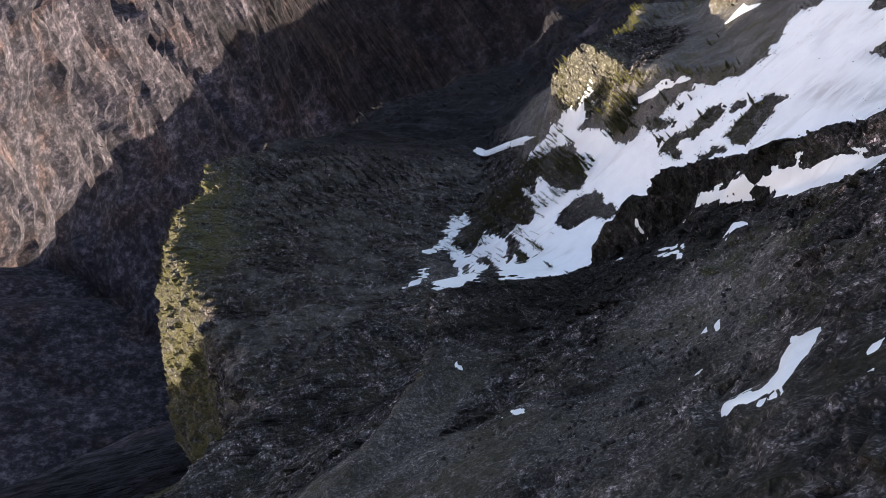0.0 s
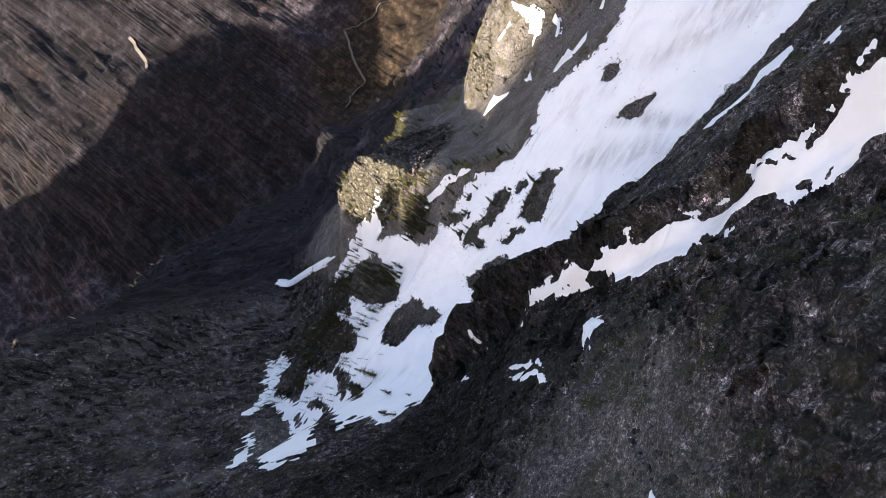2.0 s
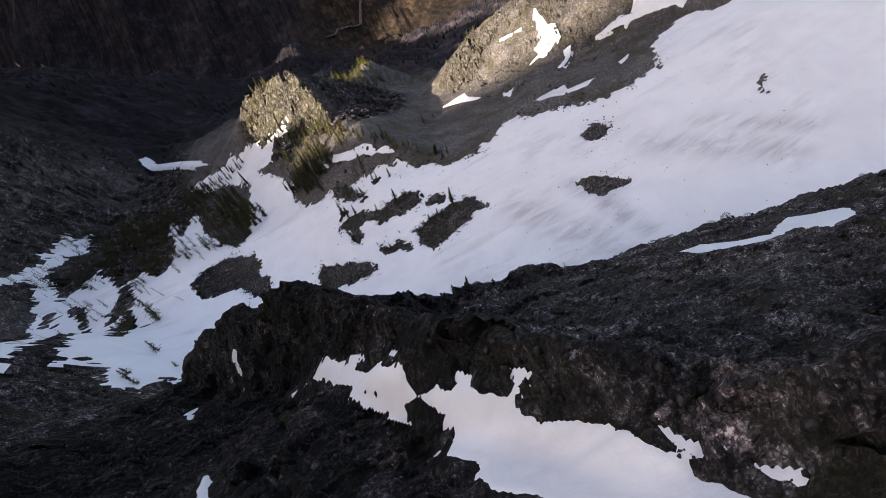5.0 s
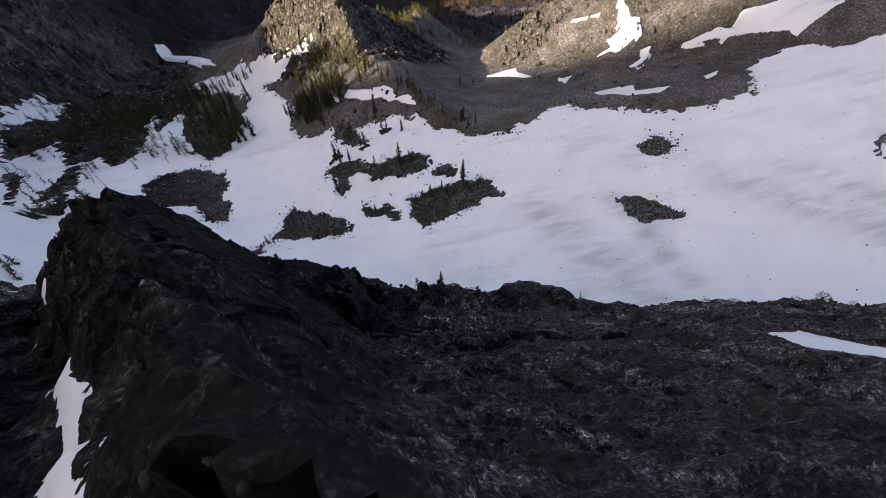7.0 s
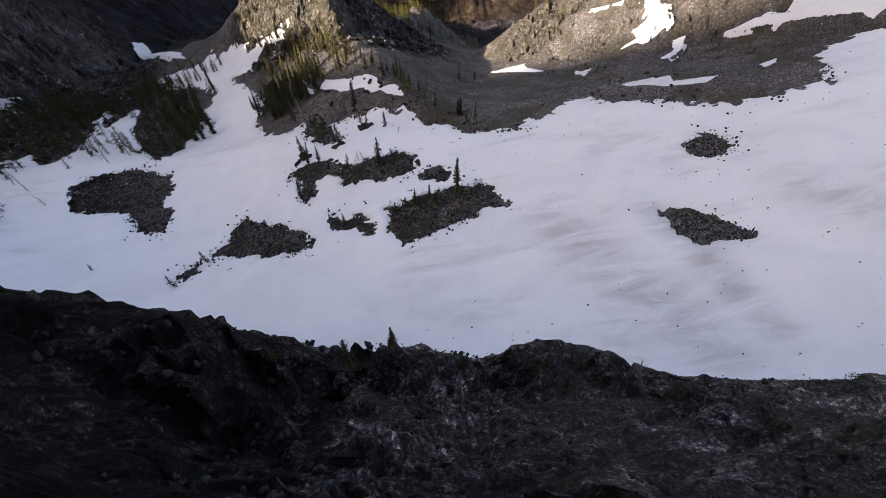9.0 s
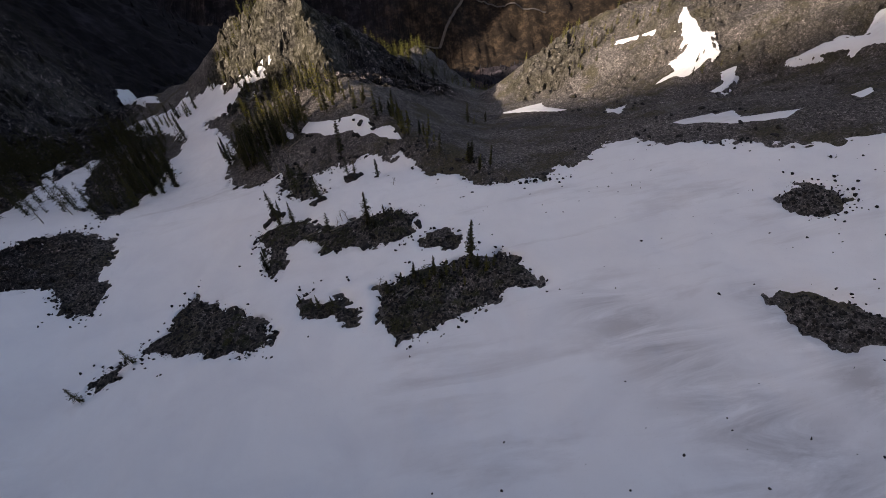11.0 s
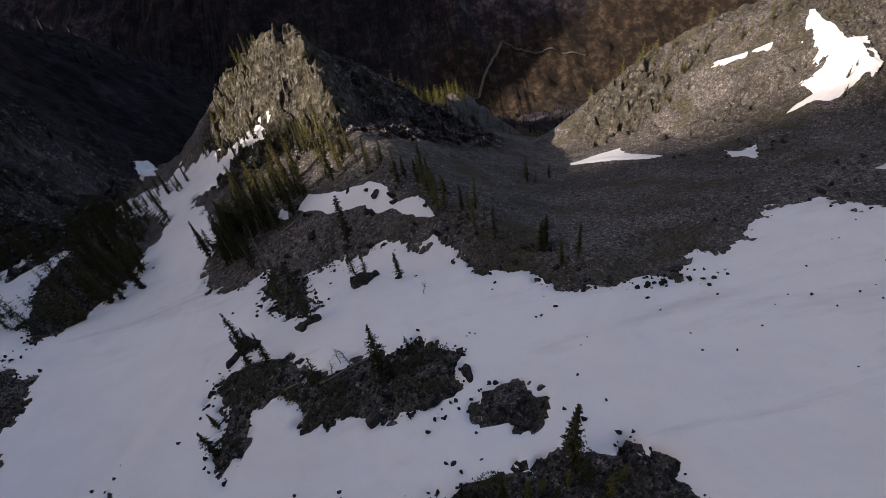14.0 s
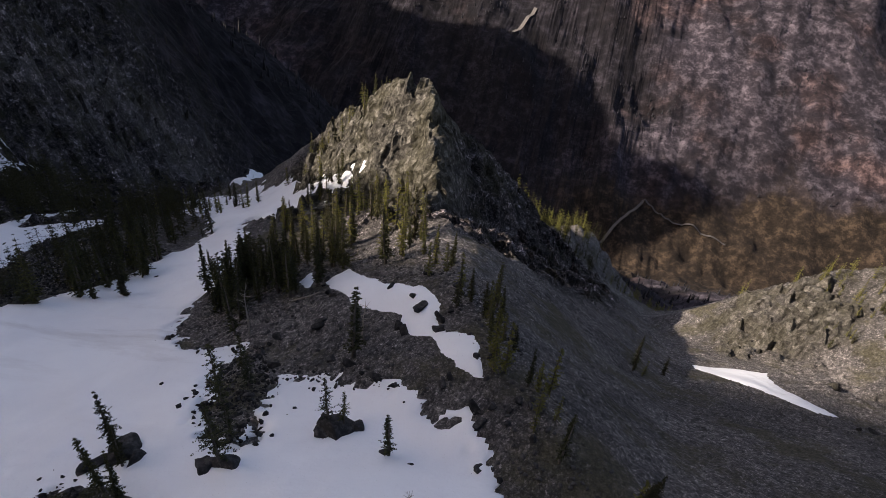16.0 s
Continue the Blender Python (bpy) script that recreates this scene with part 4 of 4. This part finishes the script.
# trees that stand apart on the rocks in the snow
for kind, x, y, tall in [
    ("fir", -21, -6.9, 6.6), ("fir", -19.6, -8, 4.5), ("sparse", -9.8, -6.5, 6.4), ("sparse", -16.4, 3, 7.4), ("sparse", -19.6, 11.5, 4.5),
    ("fir", 4.2, -0.6, 4.9), ("fir", -5.4, 14, 9), ("fir", 21, -38.4, 9.2),
    ("fir", 10.3, -41.3, 4.2), ("fir", 14, -41.7, 4.6), ("larch", 16.1, -41.9, 3.8), ("larch", 23.2, -42.8, 4.5), ("fir", 8, -41.5, 2.6), ("larch", 12, -44, 2.4), ("fir", 9.2, -42.6, 2.4), ("fir", 11.4, -41.8, 3.0), ("larch", 13, -42.6, 2.6), ("fir", 15.2, -42.8, 3.2), ("larch", 17.6, -41.2, 3.0), ("fir", 18.6, -42.4, 2.8), ("larch", 20, -41, 2.6), ("fir", 22, -40.6, 3.4), ("larch", 24.8, -41.6, 2.8), ("fir", 6.4, -44.5, 2.4), ("sparse", 5.2, -43.4, 3.2), ("larch", 14.6, -45.4, 2.2), ("larch", 19, -45, 2.2),
    ("fir", -19.2, -10.8, 6.2), ("fir", -15.8, -12.2, 5.6), ("sparse", -6.9, -20, 4.6), ("fir", 1.8, -21, 7.6), ("fir", 3.2, -22, 3.5), ("fir", 5.3, -18, 2.6),
    ("fir", -11.3, -40.6, 2.2), ("fir", -7.5, -43, 3.4), ("fir", -4.8, -44, 2.8), ("sparse", -9, -42.4, 2.0), ("sparse", -15.5, 7, 5.6), ("sparse", -11.5, -2.5, 4.5),
    ("fir", -20.5, -26, 5.2), ("fir", -21.5, -21.4, 3.6), ("sparse", -42.4, -46.8, 4.6), ("sparse", -47.9, -55.2, 4.5), ("sparse", -73, -42.6, 2.7),
    ("fir", 6.9, -111.8, 2.9), ("sparse", 3.5, -113, 4.0), ("sparse", 12.5, -112.5, 2.6), ("fir", 20, -112.4, 2.4), ("fir", 23, -112.5, 1.8), ("fir", 31, -113, 1.6), ("sparse", -2, -113, 2.2),
    ("sparse", -104, -40, 8), ("sparse", -122, -12, 10), ("sparse", -126, 0, 9), ("sparse", -119, -20, 9), ("sparse", -117, -26, 7), ("sparse", -124, -6, 8), ("sparse", -103, -61, 6), ("sparse", -100.5, -64, 5), ("sparse", -104.5, -57, 5), ("sparse", -96, -52, 4), ("sparse", -112, -10, 11), ("sparse", -109, -16, 9), ("fir", 32.3, 42.5, 6.4), ("fir", 39.5, 51, 3.8), ("larch", 34.5, 44, 3.0),
]:
    tree = plant(kind, x, y, tall * 1.3)
    for bx, by, size in BIG_STONES:
        if math.hypot(x - bx, y - by) < 0.45 * size:
            tree.location.z += 0.35 * size
            break


def belt(line, count, wide, kinds, low, high, lean=3.0):
    """Trees scattered along a line of the plan."""
    for _ in range(count):
        k = pick.randrange(len(line) - 1)
        s = pick.random()
        x = line[k][0] + s * (line[k + 1][0] - line[k][0]) + pick.gauss(0, wide)
        y = line[k][1] + s * (line[k + 1][1] - line[k][1]) + pick.gauss(0, wide)
        plant(pick.choice(kinds), x, y, pick.uniform(low, high), lean)


belt([(-9, 46), (-1, 33), (8, 22), (15, 13)], 30, 1.6, ["larch", "larch", "fir"], 4, 8)
belt([(15, 12), (20, 4), (27, -3), (31, -6)], 16, 1.3, ["larch", "fir"], 2.5, 7)
belt([(-38, 52), (-22, 50), (-8, 50)], 40, 4.5, ["fir", "larch", "fir", "larch"], 6, 11)
belt([(-44, 44), (-33, 32), (-24, 24)], 40, 3.5, ["fir", "fir", "sparse"], 6, 12)
belt([(-30, 40), (-22, 33), (-14, 38)], 14, 4, ["fir", "sparse", "fir"], 6, 12)
belt([(-58, 100), (-48, 104), (-38, 108)], 22, 4.5, ["larch", "larch", "fir"], 4, 8)
belt([(-46, 82), (-36, 76), (-24, 70), (-14, 62)], 34, 3.8, ["larch", "fir"], 4, 8)
belt([(-37, 112), (-31, 106), (-27, 102)], 14, 1.6, ["larch", "fir"], 4, 7.5)
belt([(-68, 24), (-70, 42), (-80, 66)], 36, 4, ["fir", "fir", "sparse"], 8, 13)
belt([(-104, 106), (-86, 97), (-66, 92)], 30, 4, ["fir", "larch"], 4, 8)
belt([(78, 80), (82, 84)], 9, 2.5, ["larch", "fir"], 2, 4)
belt([(104, 42), (108, 48)], 6, 2.5, ["larch", "fir"], 2.5, 4.5)
belt([(84, 96), (96, 88), (110, 78)], 12, 3.0, ["larch", "fir"], 3, 6)

# boulder with two thin trees rooted on its top
for x, y, tall in ((-3.0, 1.7, 6.0), (-1.4, 1.9, 4.4)):
    plant("sparse", x, y, tall).location.z += 1.9


def grove(name, label, belts, mats, seed, detail):
    """A wood too dense to count, in one mesh: light trees along lines of the plan."""
    rng = random.Random(seed)
    shapes = []
    for k in range(4):
        me = crown_mesh(9, 1.7, 0.06, *detail, 0.4, mats, random.Random(seed + k))
        co = np.empty(len(me.vertices) * 3, np.float32)
        me.vertices.foreach_get("co", co)
        co = co.reshape(-1, 3)
        fa = np.arange(len(co)).reshape(-1, 3)
        stem = np.array([(0.1, 0, -0.5), (-0.06, 0.09, -0.5), (-0.06, -0.09, -0.5), (0, 0, 8.8)])
        fa = np.concatenate([fa, np.array([(0, 1, 3), (1, 2, 3), (2, 0, 3)]) + len(co)])
        shapes.append((np.concatenate([co, stem]), fa))
        bpy.data.meshes.remove(me)
    cos, faces, base = [], [], 0
    for line, count, wide, low, high in belts:
        for _ in range(count):
            k, s = rng.randrange(len(line) - 1), rng.random()
            x = line[k][0] + s * (line[k + 1][0] - line[k][0]) + rng.gauss(0, wide)
            y = line[k][1] + s * (line[k + 1][1] - line[k][1]) + rng.gauss(0, wide)
            co, fa = rng.choice(shapes)
            size, turn = rng.uniform(low, high) / 9, rng.uniform(0, math.tau)
            c, n = math.cos(turn) * size * 1.1, math.sin(turn) * size * 1.1
            q = np.stack([co[:, 0] * c - co[:, 1] * n + x, co[:, 0] * n + co[:, 1] * c + y, co[:, 2] * size + height(x, y)], -1)
            cos.append(q)
            faces.append(fa + base)
            base += len(co)
    return tagged(new(name, soup(name, np.concatenate(cos), np.concatenate(faces), mats)), label, "trees", kind="stuff")


grove("fir_wood", "dark dense fir wood on the shaded slope", [
    ([(-128, 45), (-118, 70), (-140, 95)], 60, 12, 8, 14), ([(-80, 40), (-98, 80), (-110, 95)], 50, 7, 8, 13),
    ([(-88, 30), (-112, 30), (-132, 34)], 46, 5, 8, 13), ([(-74, 66), (-84, 90), (-100, 110)], 26, 5, 6, 11),
    ([(-120, 20), (-150, 10), (-150, 50)], 24, 9, 6, 11), ([(-178, 62), (-152, 72), (-122, 58)], 90, 9, 8, 15), ([(-112, 106), (-98, 90), (-78, 48), (-74, 26)], 60, 5, 8, 14), ([(-185, 118), (-160, 100), (-130, 78), (-112, 70)], 90, 10, 8, 15), ([(10, 150), (24, 175), (40, 215)], 60, 12, 6, 10)], FIR, 50, (12, 7, 3))
grove("larch_wood", "sunlit yellow-green larches along a ridge", [
    ([(4, 138), (14, 160), (27, 195)], 56, 4, 6, 11), ([(58, 150), (64, 175), (70, 200)], 40, 9, 5, 9),
    ([(100, 85), (88, 98), (75, 106)], 30, 5, 3, 6)], LARCH, 60, (12, 7, 3))
grove("spur_scrub", "dark scrub and small firs over a rocky spur", [
    ([(-310, 100), (-250, 60), (-200, 90)], 260, 30, 4, 9), ([(-310, 120), (-250, 100), (-190, 60)], 420, 34, 3, 8), ([(-300, 200), (-240, 220), (-190, 200)], 320, 30, 3, 8), ([(-300, 180), (-250, 160), (-190, 180)], 260, 28, 4, 9),
    ([(-270, 260), (-220, 280), (-160, 330)], 160, 30, 5, 10), ([(-280, 20), (-230, -20), (-190, 0)], 140, 25, 4, 8)], FIR, 70, (6, 5, 2))
grove("spur_larches", "yellow-green larches on the sunny side of a spur", [
    ([(-300, 30), (-326, 120), (-322, 190), (-304, 240)], 260, 7, 3, 7), ([(-330, 0), (-345, 60), (-360, 120), (-350, 200)], 340, 16, 3, 7), ([(-270, -50), (-300, -20), (-320, 20)], 160, 14, 3, 7)], LARCH, 80, (6, 5, 2))


def far_wood():
    """Thousands of far trees on the other side of the valley, a few faces each."""
    rng = np.random.default_rng(77)
    n = 11000
    x, y = rng.uniform(-1500, 1100, n), rng.uniform(330, 1900, n)
    keep = (rough(x, y, 160, 3, 12) > -0.35) & (covers(x, y, heights(x, y))[3] < 0.4)
    x, y = x[keep], y[keep]
    n = len(x)
    z, tall, turn = heights(x, y), rng.uniform(6, 13, n), rng.uniform(0, math.tau, n)
    rings = [(0.02, 0.16), (0.3, 0.10), (1.0, 0.0)]
    co = []
    for h, r in rings:
        for k in range(4):
            a = turn + k * math.tau / 4
            co.append(np.stack([x + np.cos(a) * r * tall, y + np.sin(a) * r * tall, z + h * tall], -1))
    co = np.stack(co, 1).reshape(-1, 3)
    one = []
    for k in range(4):
        j = (k + 1) % 4
        one += [(k, j, 4 + j), (k, 4 + j, 4 + k), (4 + k, 4 + j, 8)]
    faces = (np.array(one)[None] + (np.arange(n) * 12)[:, None, None]).reshape(-1, 3)
    tagged(new("far_wood", soup("far_wood", co, faces, FAR)), "brown and dark green woods on the far valley side", "trees", kind="stuff")


# needle colours tinted blue in place of haze over the valley
FAR = needles("far_trees", (0.004, 0.004, 0.0062), (0.036, 0.033, 0.039))
far_wood()


# ---- stones ----
def stone_shape(seed, detail):
    bm = bmesh.new()
    bmesh.ops.create_icosphere(bm, subdivisions=detail, radius=0.5)
    rng = random.Random(seed)
    cuts = [(Vector((rng.gauss(0, 1), rng.gauss(0, 1), rng.gauss(0, 1))).normalized(), rng.uniform(0.2, 0.38)) for _ in range(8)]
    for v in bm.verts:
        for n, d in cuts:
            over = v.co.dot(n) - d
            if over > 0:
                v.co -= n * over
        v.co += v.co * 0.25 * noise.noise(v.co * 3 + Vector((seed, 0, 0)))
        v.co = Vector((v.co.x * 1.15, v.co.y, v.co.z * 0.8))
    co = np.array([v.co[:] for v in bm.verts])
    bm.verts.index_update()
    faces = np.array([[v.index for v in f.verts] for f in bm.faces])
    bm.free()
    return co, faces


BOULDERS = [soup("boulder", *stone_shape(k, 3), STONE) for k in range(5)]


def boulder(x, y, size, sink=0.25, lift=0.0):
    ob = new("boulder", pick.choice(BOULDERS))
    ob.matrix_basis = pose(x, y, height(x, y) + lift + size * (0.38 - sink), pick.uniform(-25, 25), pick.uniform(-25, 25), pick.uniform(0, 360)) @ Matrix.Diagonal((size * pick.uniform(0.8, 1.25), size * pick.uniform(0.8, 1.2), size * pick.uniform(0.75, 1.1), 1))
    return tagged(ob, "grey angular boulder lying on snow and scree", "boulder", "boulders in the snow")


for x, y, size in BIG_STONES:
    boulder(x, y, size)


def litter(name, spots, sizes, label, sink=0.2, mat=STONE):
    """Many small stones in one mesh."""
    shapes = [stone_shape(100 + k, 1) for k in range(6)]
    rng = np.random.default_rng(5)
    x, y = spots[:, 0], spots[:, 1]
    z = heights(x, y)
    cos, faces, base = [], [], 0
    for k, (co, fa) in enumerate(shapes):
        mine = np.arange(len(x)) % 6 == k
        n = int(mine.sum())
        turn, size = rng.uniform(0, math.tau, n), sizes[mine]
        c, s = np.cos(turn)[:, None], np.sin(turn)[:, None]
        flat = rng.uniform(0.6, 1.2, (n, 1))
        lean_x, lean_y = rng.uniform(-0.5, 0.5, (n, 1)), rng.uniform(-0.5, 0.5, (n, 1))
        px, py, pz = co[None, :, 0] * size[:, None], co[None, :, 1] * size[:, None] * rng.uniform(0.7, 1.1, (n, 1)), co[None, :, 2] * size[:, None] * flat
        pz = pz + lean_x * px + lean_y * py
        q = np.stack([px * c - py * s + x[mine][:, None], px * s + py * c + y[mine][:, None], pz + z[mine][:, None] + size[:, None] * (0.3 - sink)], -1)
        cos.append(q.reshape(-1, 3))
        faces.append((fa[None] + (np.arange(n) * len(co))[:, None, None]).reshape(-1, 3) + base)
        base += n * len(co)
    me = soup(name, np.concatenate(cos), np.concatenate(faces), mat)
    return tagged(new(name, me), label, "stones", kind="stuff")


def scatter(count, x0, x1, y0, y1, keep, seed):
    rng = np.random.default_rng(seed)
    pts = np.stack([rng.uniform(x0, x1, count), rng.uniform(y0, y1, count)], -1)
    return pts[keep(pts[:, 0], pts[:, 1])]


def mask_at(mask, x, y):
    return mask[np.clip(np.searchsorted(GY, y), 0, len(GY) - 1), np.clip(np.searchsorted(GX, x), 0, len(GX) - 1)]


for x0, x1, y0, y1, count, big in ((-96, 34, -57, 12, 150, 1.3), (-30, 100, -22, 40, 70, 1.6), (-95, -60, -32, 10, 40, 1.0)):
    spots = scatter(4000, x0, x1, y0, y1, lambda x, y: (mask_at(SNOW_MASK, x, y) < 0.9) & (mask_at(SNOW_MASK, x, y) > -5), int(abs(x1) * 7 + count))[:count]
    for x, y in spots:
        boulder(float(x), float(y), pick.uniform(0.55, big))

rng = np.random.default_rng(9)
pts = scatter(160000, -97, 110, -80, 60, lambda x, y: (mask_at(BARE_MASK, x, y) > -0.6) & (mask_at(SNOW_MASK, x, y) < 0.4), 1)[:12000]
litter("talus", pts, 0.25 + 0.75 * rng.random(len(pts)) ** 3, "grey broken stones bared by the melting snow")
pts = scatter(70000, -40, 125, -25, 60, lambda x, y: (mask_at(SNOW_MASK, x, y) < 0.2) & (mask_at(SNOW_MASK, x, y) > -9), 2)[:12000]
litter("moraine_stones", pts, 0.15 + 0.7 * rng.random(len(pts)) ** 4, "grey loose stones along the moraine", mat=RUBBLE)
pts = scatter(40000, -60, 100, -225, -104, lambda x, y: (mask_at(SNOW_MASK, x, y) < -0.6) & (rough(x, y, 12, 4, 16) > 0.0), 3)[:13000]
litter("cliff_rubble", pts, 0.2 + 0.8 * rng.random(len(pts)) ** 4, "dark loose stones on the ledges of the cliff", 0.1)
pts = scatter(90000, -97, 120, -80, 25, lambda x, y: (mask_at(FIELD_MASK, x, y) > -0.2) & (np.exp(-0.6 * np.maximum(mask_at(RIM, x, y) - 0.9, 0)) * step(-0.2, 0.6, rough(x, y, 9, 3, 15)) > 0.45 + 0.45 * lattice((x * 97).astype(np.int64), (y * 97).astype(np.int64), 5)), 6)[:2200]
litter("strewn_stones", pts, 0.2 + 0.75 * rng.random(len(pts)) ** 3, "dark stones strewn over the snow round bare patches", -0.5)
pts = scatter(9000, -60, 130, -108, 0, lambda x, y: (mask_at(FIELD_MASK, x, y) > 0.8) & (wave(x, y, 16, 7) + 0.012 * x - 0.006 * (y + 60) > 0.25), 4)[:2600]
litter("fallen_stones", pts, 0.09 + 0.4 * rng.random(len(pts)) ** 5, "small dark stones fallen onto the snow", -0.9)


# ---- dead wood ----
def pole(name, length, girth, seed, twigs):
    rng = random.Random(seed)
    co, faces = [], []

    def limb(a, b, r0, r1, sides):
        axis = (b - a).normalized()
        u = axis.orthogonal().normalized()
        v = axis.cross(u)
        i = len(co)
        for end, r in ((a, r0), (b, r1)):
            for k in range(sides):
                t = k * math.tau / sides
                co.append(tuple(end + u * r * math.cos(t) + v * r * math.sin(t)))
        for k in range(sides):
            j = (k + 1) % sides
            faces.extend([(i + k, i + j, i + sides + j), (i + k, i + sides + j, i + sides + k)])

    spine = [Vector((rng.uniform(-0.04, 0.04) * length * s, rng.uniform(-0.04, 0.04) * length * s, length * s)) for s in (0, 0.3, 0.6, 0.85, 1)]
    for k in range(4):
        limb(spine[k], spine[k + 1], girth * (1 - k * 0.22), girth * (0.78 - k * 0.22) + 0.01, 7)
    for _ in range(twigs):
        k = rng.randrange(1, 4)
        a = spine[k].lerp(spine[k + 1], rng.random())
        out = Vector((rng.gauss(0, 1), rng.gauss(0, 1), rng.uniform(0.2, 0.9))).normalized()
        limb(a, a + out * length * rng.uniform(0.1, 0.28), girth * 0.3, 0.008, 4)
    return soup(name, co, faces, DEADWOOD, True)


def fallen_log(x, y, length, heading, seed):
    ob = new("fallen_log", pole("fallen_log", length, 0.16, seed, 6))
    dx, dy = math.cos(radians(heading)) * length, math.sin(radians(heading)) * length
    rise = height(x + dx, y + dy) - height(x, y)
    tilt = 90 - math.degrees(math.atan2(rise, length))
    ob.matrix_basis = pose(x, y, height(x, y) + 0.22, 0, 0, heading) @ pose(0, 0, 0, 0, tilt, 0)
    return tagged(ob, "bleached fallen log with broken twigs on stones", "log", "fallen logs")


for x, y, length, heading, seed in ((-6.5, -20.5, 6.5, 24, 1), (3, -19.5, 4.5, 70, 2), (-12, -19, 4, 10, 3), (-30, 28, 6, 60, 4), (-21, 27, 5.5, 20, 5), (8, -46, 4, 40, 6), (-36, 36, 5, 120, 7)):
    fallen_log(x, y, length, heading, seed)


def snag(x, y, tall, lean, seed):
    ob = new("dead_tree", pole("dead_tree", tall, 0.03 * tall * 0.6 + 0.02, seed, 16))
    ob.matrix_basis = pose(x, y, height(x, y) - 0.2, lean, lean * 0.6, seed * 50)
    return tagged(ob, "bare grey dead tree with broken twigs", "dead tree", "dead trees")


for x, y, tall, lean, seed in ((30.5, -112.4, 4.2, 12, 11), (3.5, -42.2, 4.2, -10, 12), (-2.5, -18.5, 4.6, 4, 13), (-4, -17.6, 3.6, -6, 14), (-5.2, -18.6, 3.2, 8, 15), (7.5, -7, 2.8, 15, 16),
                               (-6, 18, 5, 6, 17), (-24, 20, 8, 5, 18), (-110, 2, 9, 7, 19), (-118, 8, 8, -8, 20), (-100, -8, 7, 10, 21), (-92, 18, 9, 6, 22), (-86, 22, 8, -5, 23)):
    snag(x, y, tall, lean, seed)


# ---- low scrub on the cliff and the bare patches ----
def scrub_mesh(seed):
    rng = random.Random(seed)
    co, faces = [], []
    for _ in range(420):
        a, r = rng.uniform(0, math.tau), math.sqrt(rng.random())
        z = rng.random() ** 1.5 * 0.55 * (1.15 - r)
        px, py = math.cos(a) * r, math.sin(a) * r
        t, size = rng.uniform(0, math.tau), rng.uniform(0.07, 0.17)
        dx, dy, dz = math.cos(t) * size, math.sin(t) * size, rng.uniform(-0.1, 1.0) * size
        i = len(co)
        co += [(px, py, z), (px - dy * 0.5, py + dx * 0.5, z + 0.03), (px + dx, py + dy, z + dz)]
        faces.append((i, i + 1, i + 2))
    return soup("shrub", co, faces, HEATH)


SHRUBS = [scrub_mesh(k) for k in range(4)]


def shrub(x, y, size):
    ob = new("shrub", pick.choice(SHRUBS))
    ob.matrix_basis = pose(x, y, height(x, y) - 0.05, pick.uniform(-8, 8), pick.uniform(-8, 8), pick.uniform(0, 360)) @ Matrix.Diagonal((size, size * pick.uniform(0.7, 1.3), size, 1))
    return tagged(ob, "low dark green scrub growing among the stones", "shrub", "shrubs on the rocks")


spots = scatter(9000, -30, 100, -200, -108, lambda x, y: (mask_at(SNOW_MASK, x, y) < -1.5) & (rough(x, y, 14, 3, 44) > 0.35), 31)[:150]
for x, y in spots:
    shrub(float(x), float(y), pick.uniform(0.5, 1.5))
spots = scatter(9000, -25, 33, -56, -9, lambda x, y: mask_at(BARE_MASK, x, y) > 0.8, 32)[:120]
for x, y in spots:
    shrub(float(x), float(y), pick.uniform(0.5, 1.6))


# ---- the track far down in the valley ----
def track(line, wide):
    pts = []
    for (ax, ay), (bx, by) in zip(line[:-1], line[1:]):
        pts += [(ax + (bx - ax) * k / 30, ay + (by - ay) * k / 30) for k in range(30)]
    co, faces = [], []
    for k in range(len(pts) - 1):
        (ax, ay), (bx, by) = pts[k], pts[k + 1]
        d = math.hypot(bx - ax, by - ay)
        nx, ny = -(by - ay) / d * wide / 2, (bx - ax) / d * wide / 2
        for s in (-1, 1):
            co.append((ax + nx * s, ay + ny * s, max(height(ax + nx, ay + ny), height(ax - nx, ay - ny)) + 1.2))
    for k in range(len(co) // 2 - 1):
        i = 2 * k
        faces += [(i, i + 2, i + 3), (i, i + 3, i + 1)]
    gravel = simple("track_gravel", [(0.3, (0.08, 0.072, 0.068)), (0.7, (0.16, 0.148, 0.14))], 0.4)
    tagged(new("road", soup("road", co, faces, gravel)), "pale gravel track on the valley side", "road", kind="structure")


track([(29, 967), (63, 990), (110, 1000), (182, 1114), (225, 1097), (284, 1081), (358, 1067)], 6)
track([(-146, 1483), (-159, 1425), (-170, 1392), (-178, 1370)], 9)
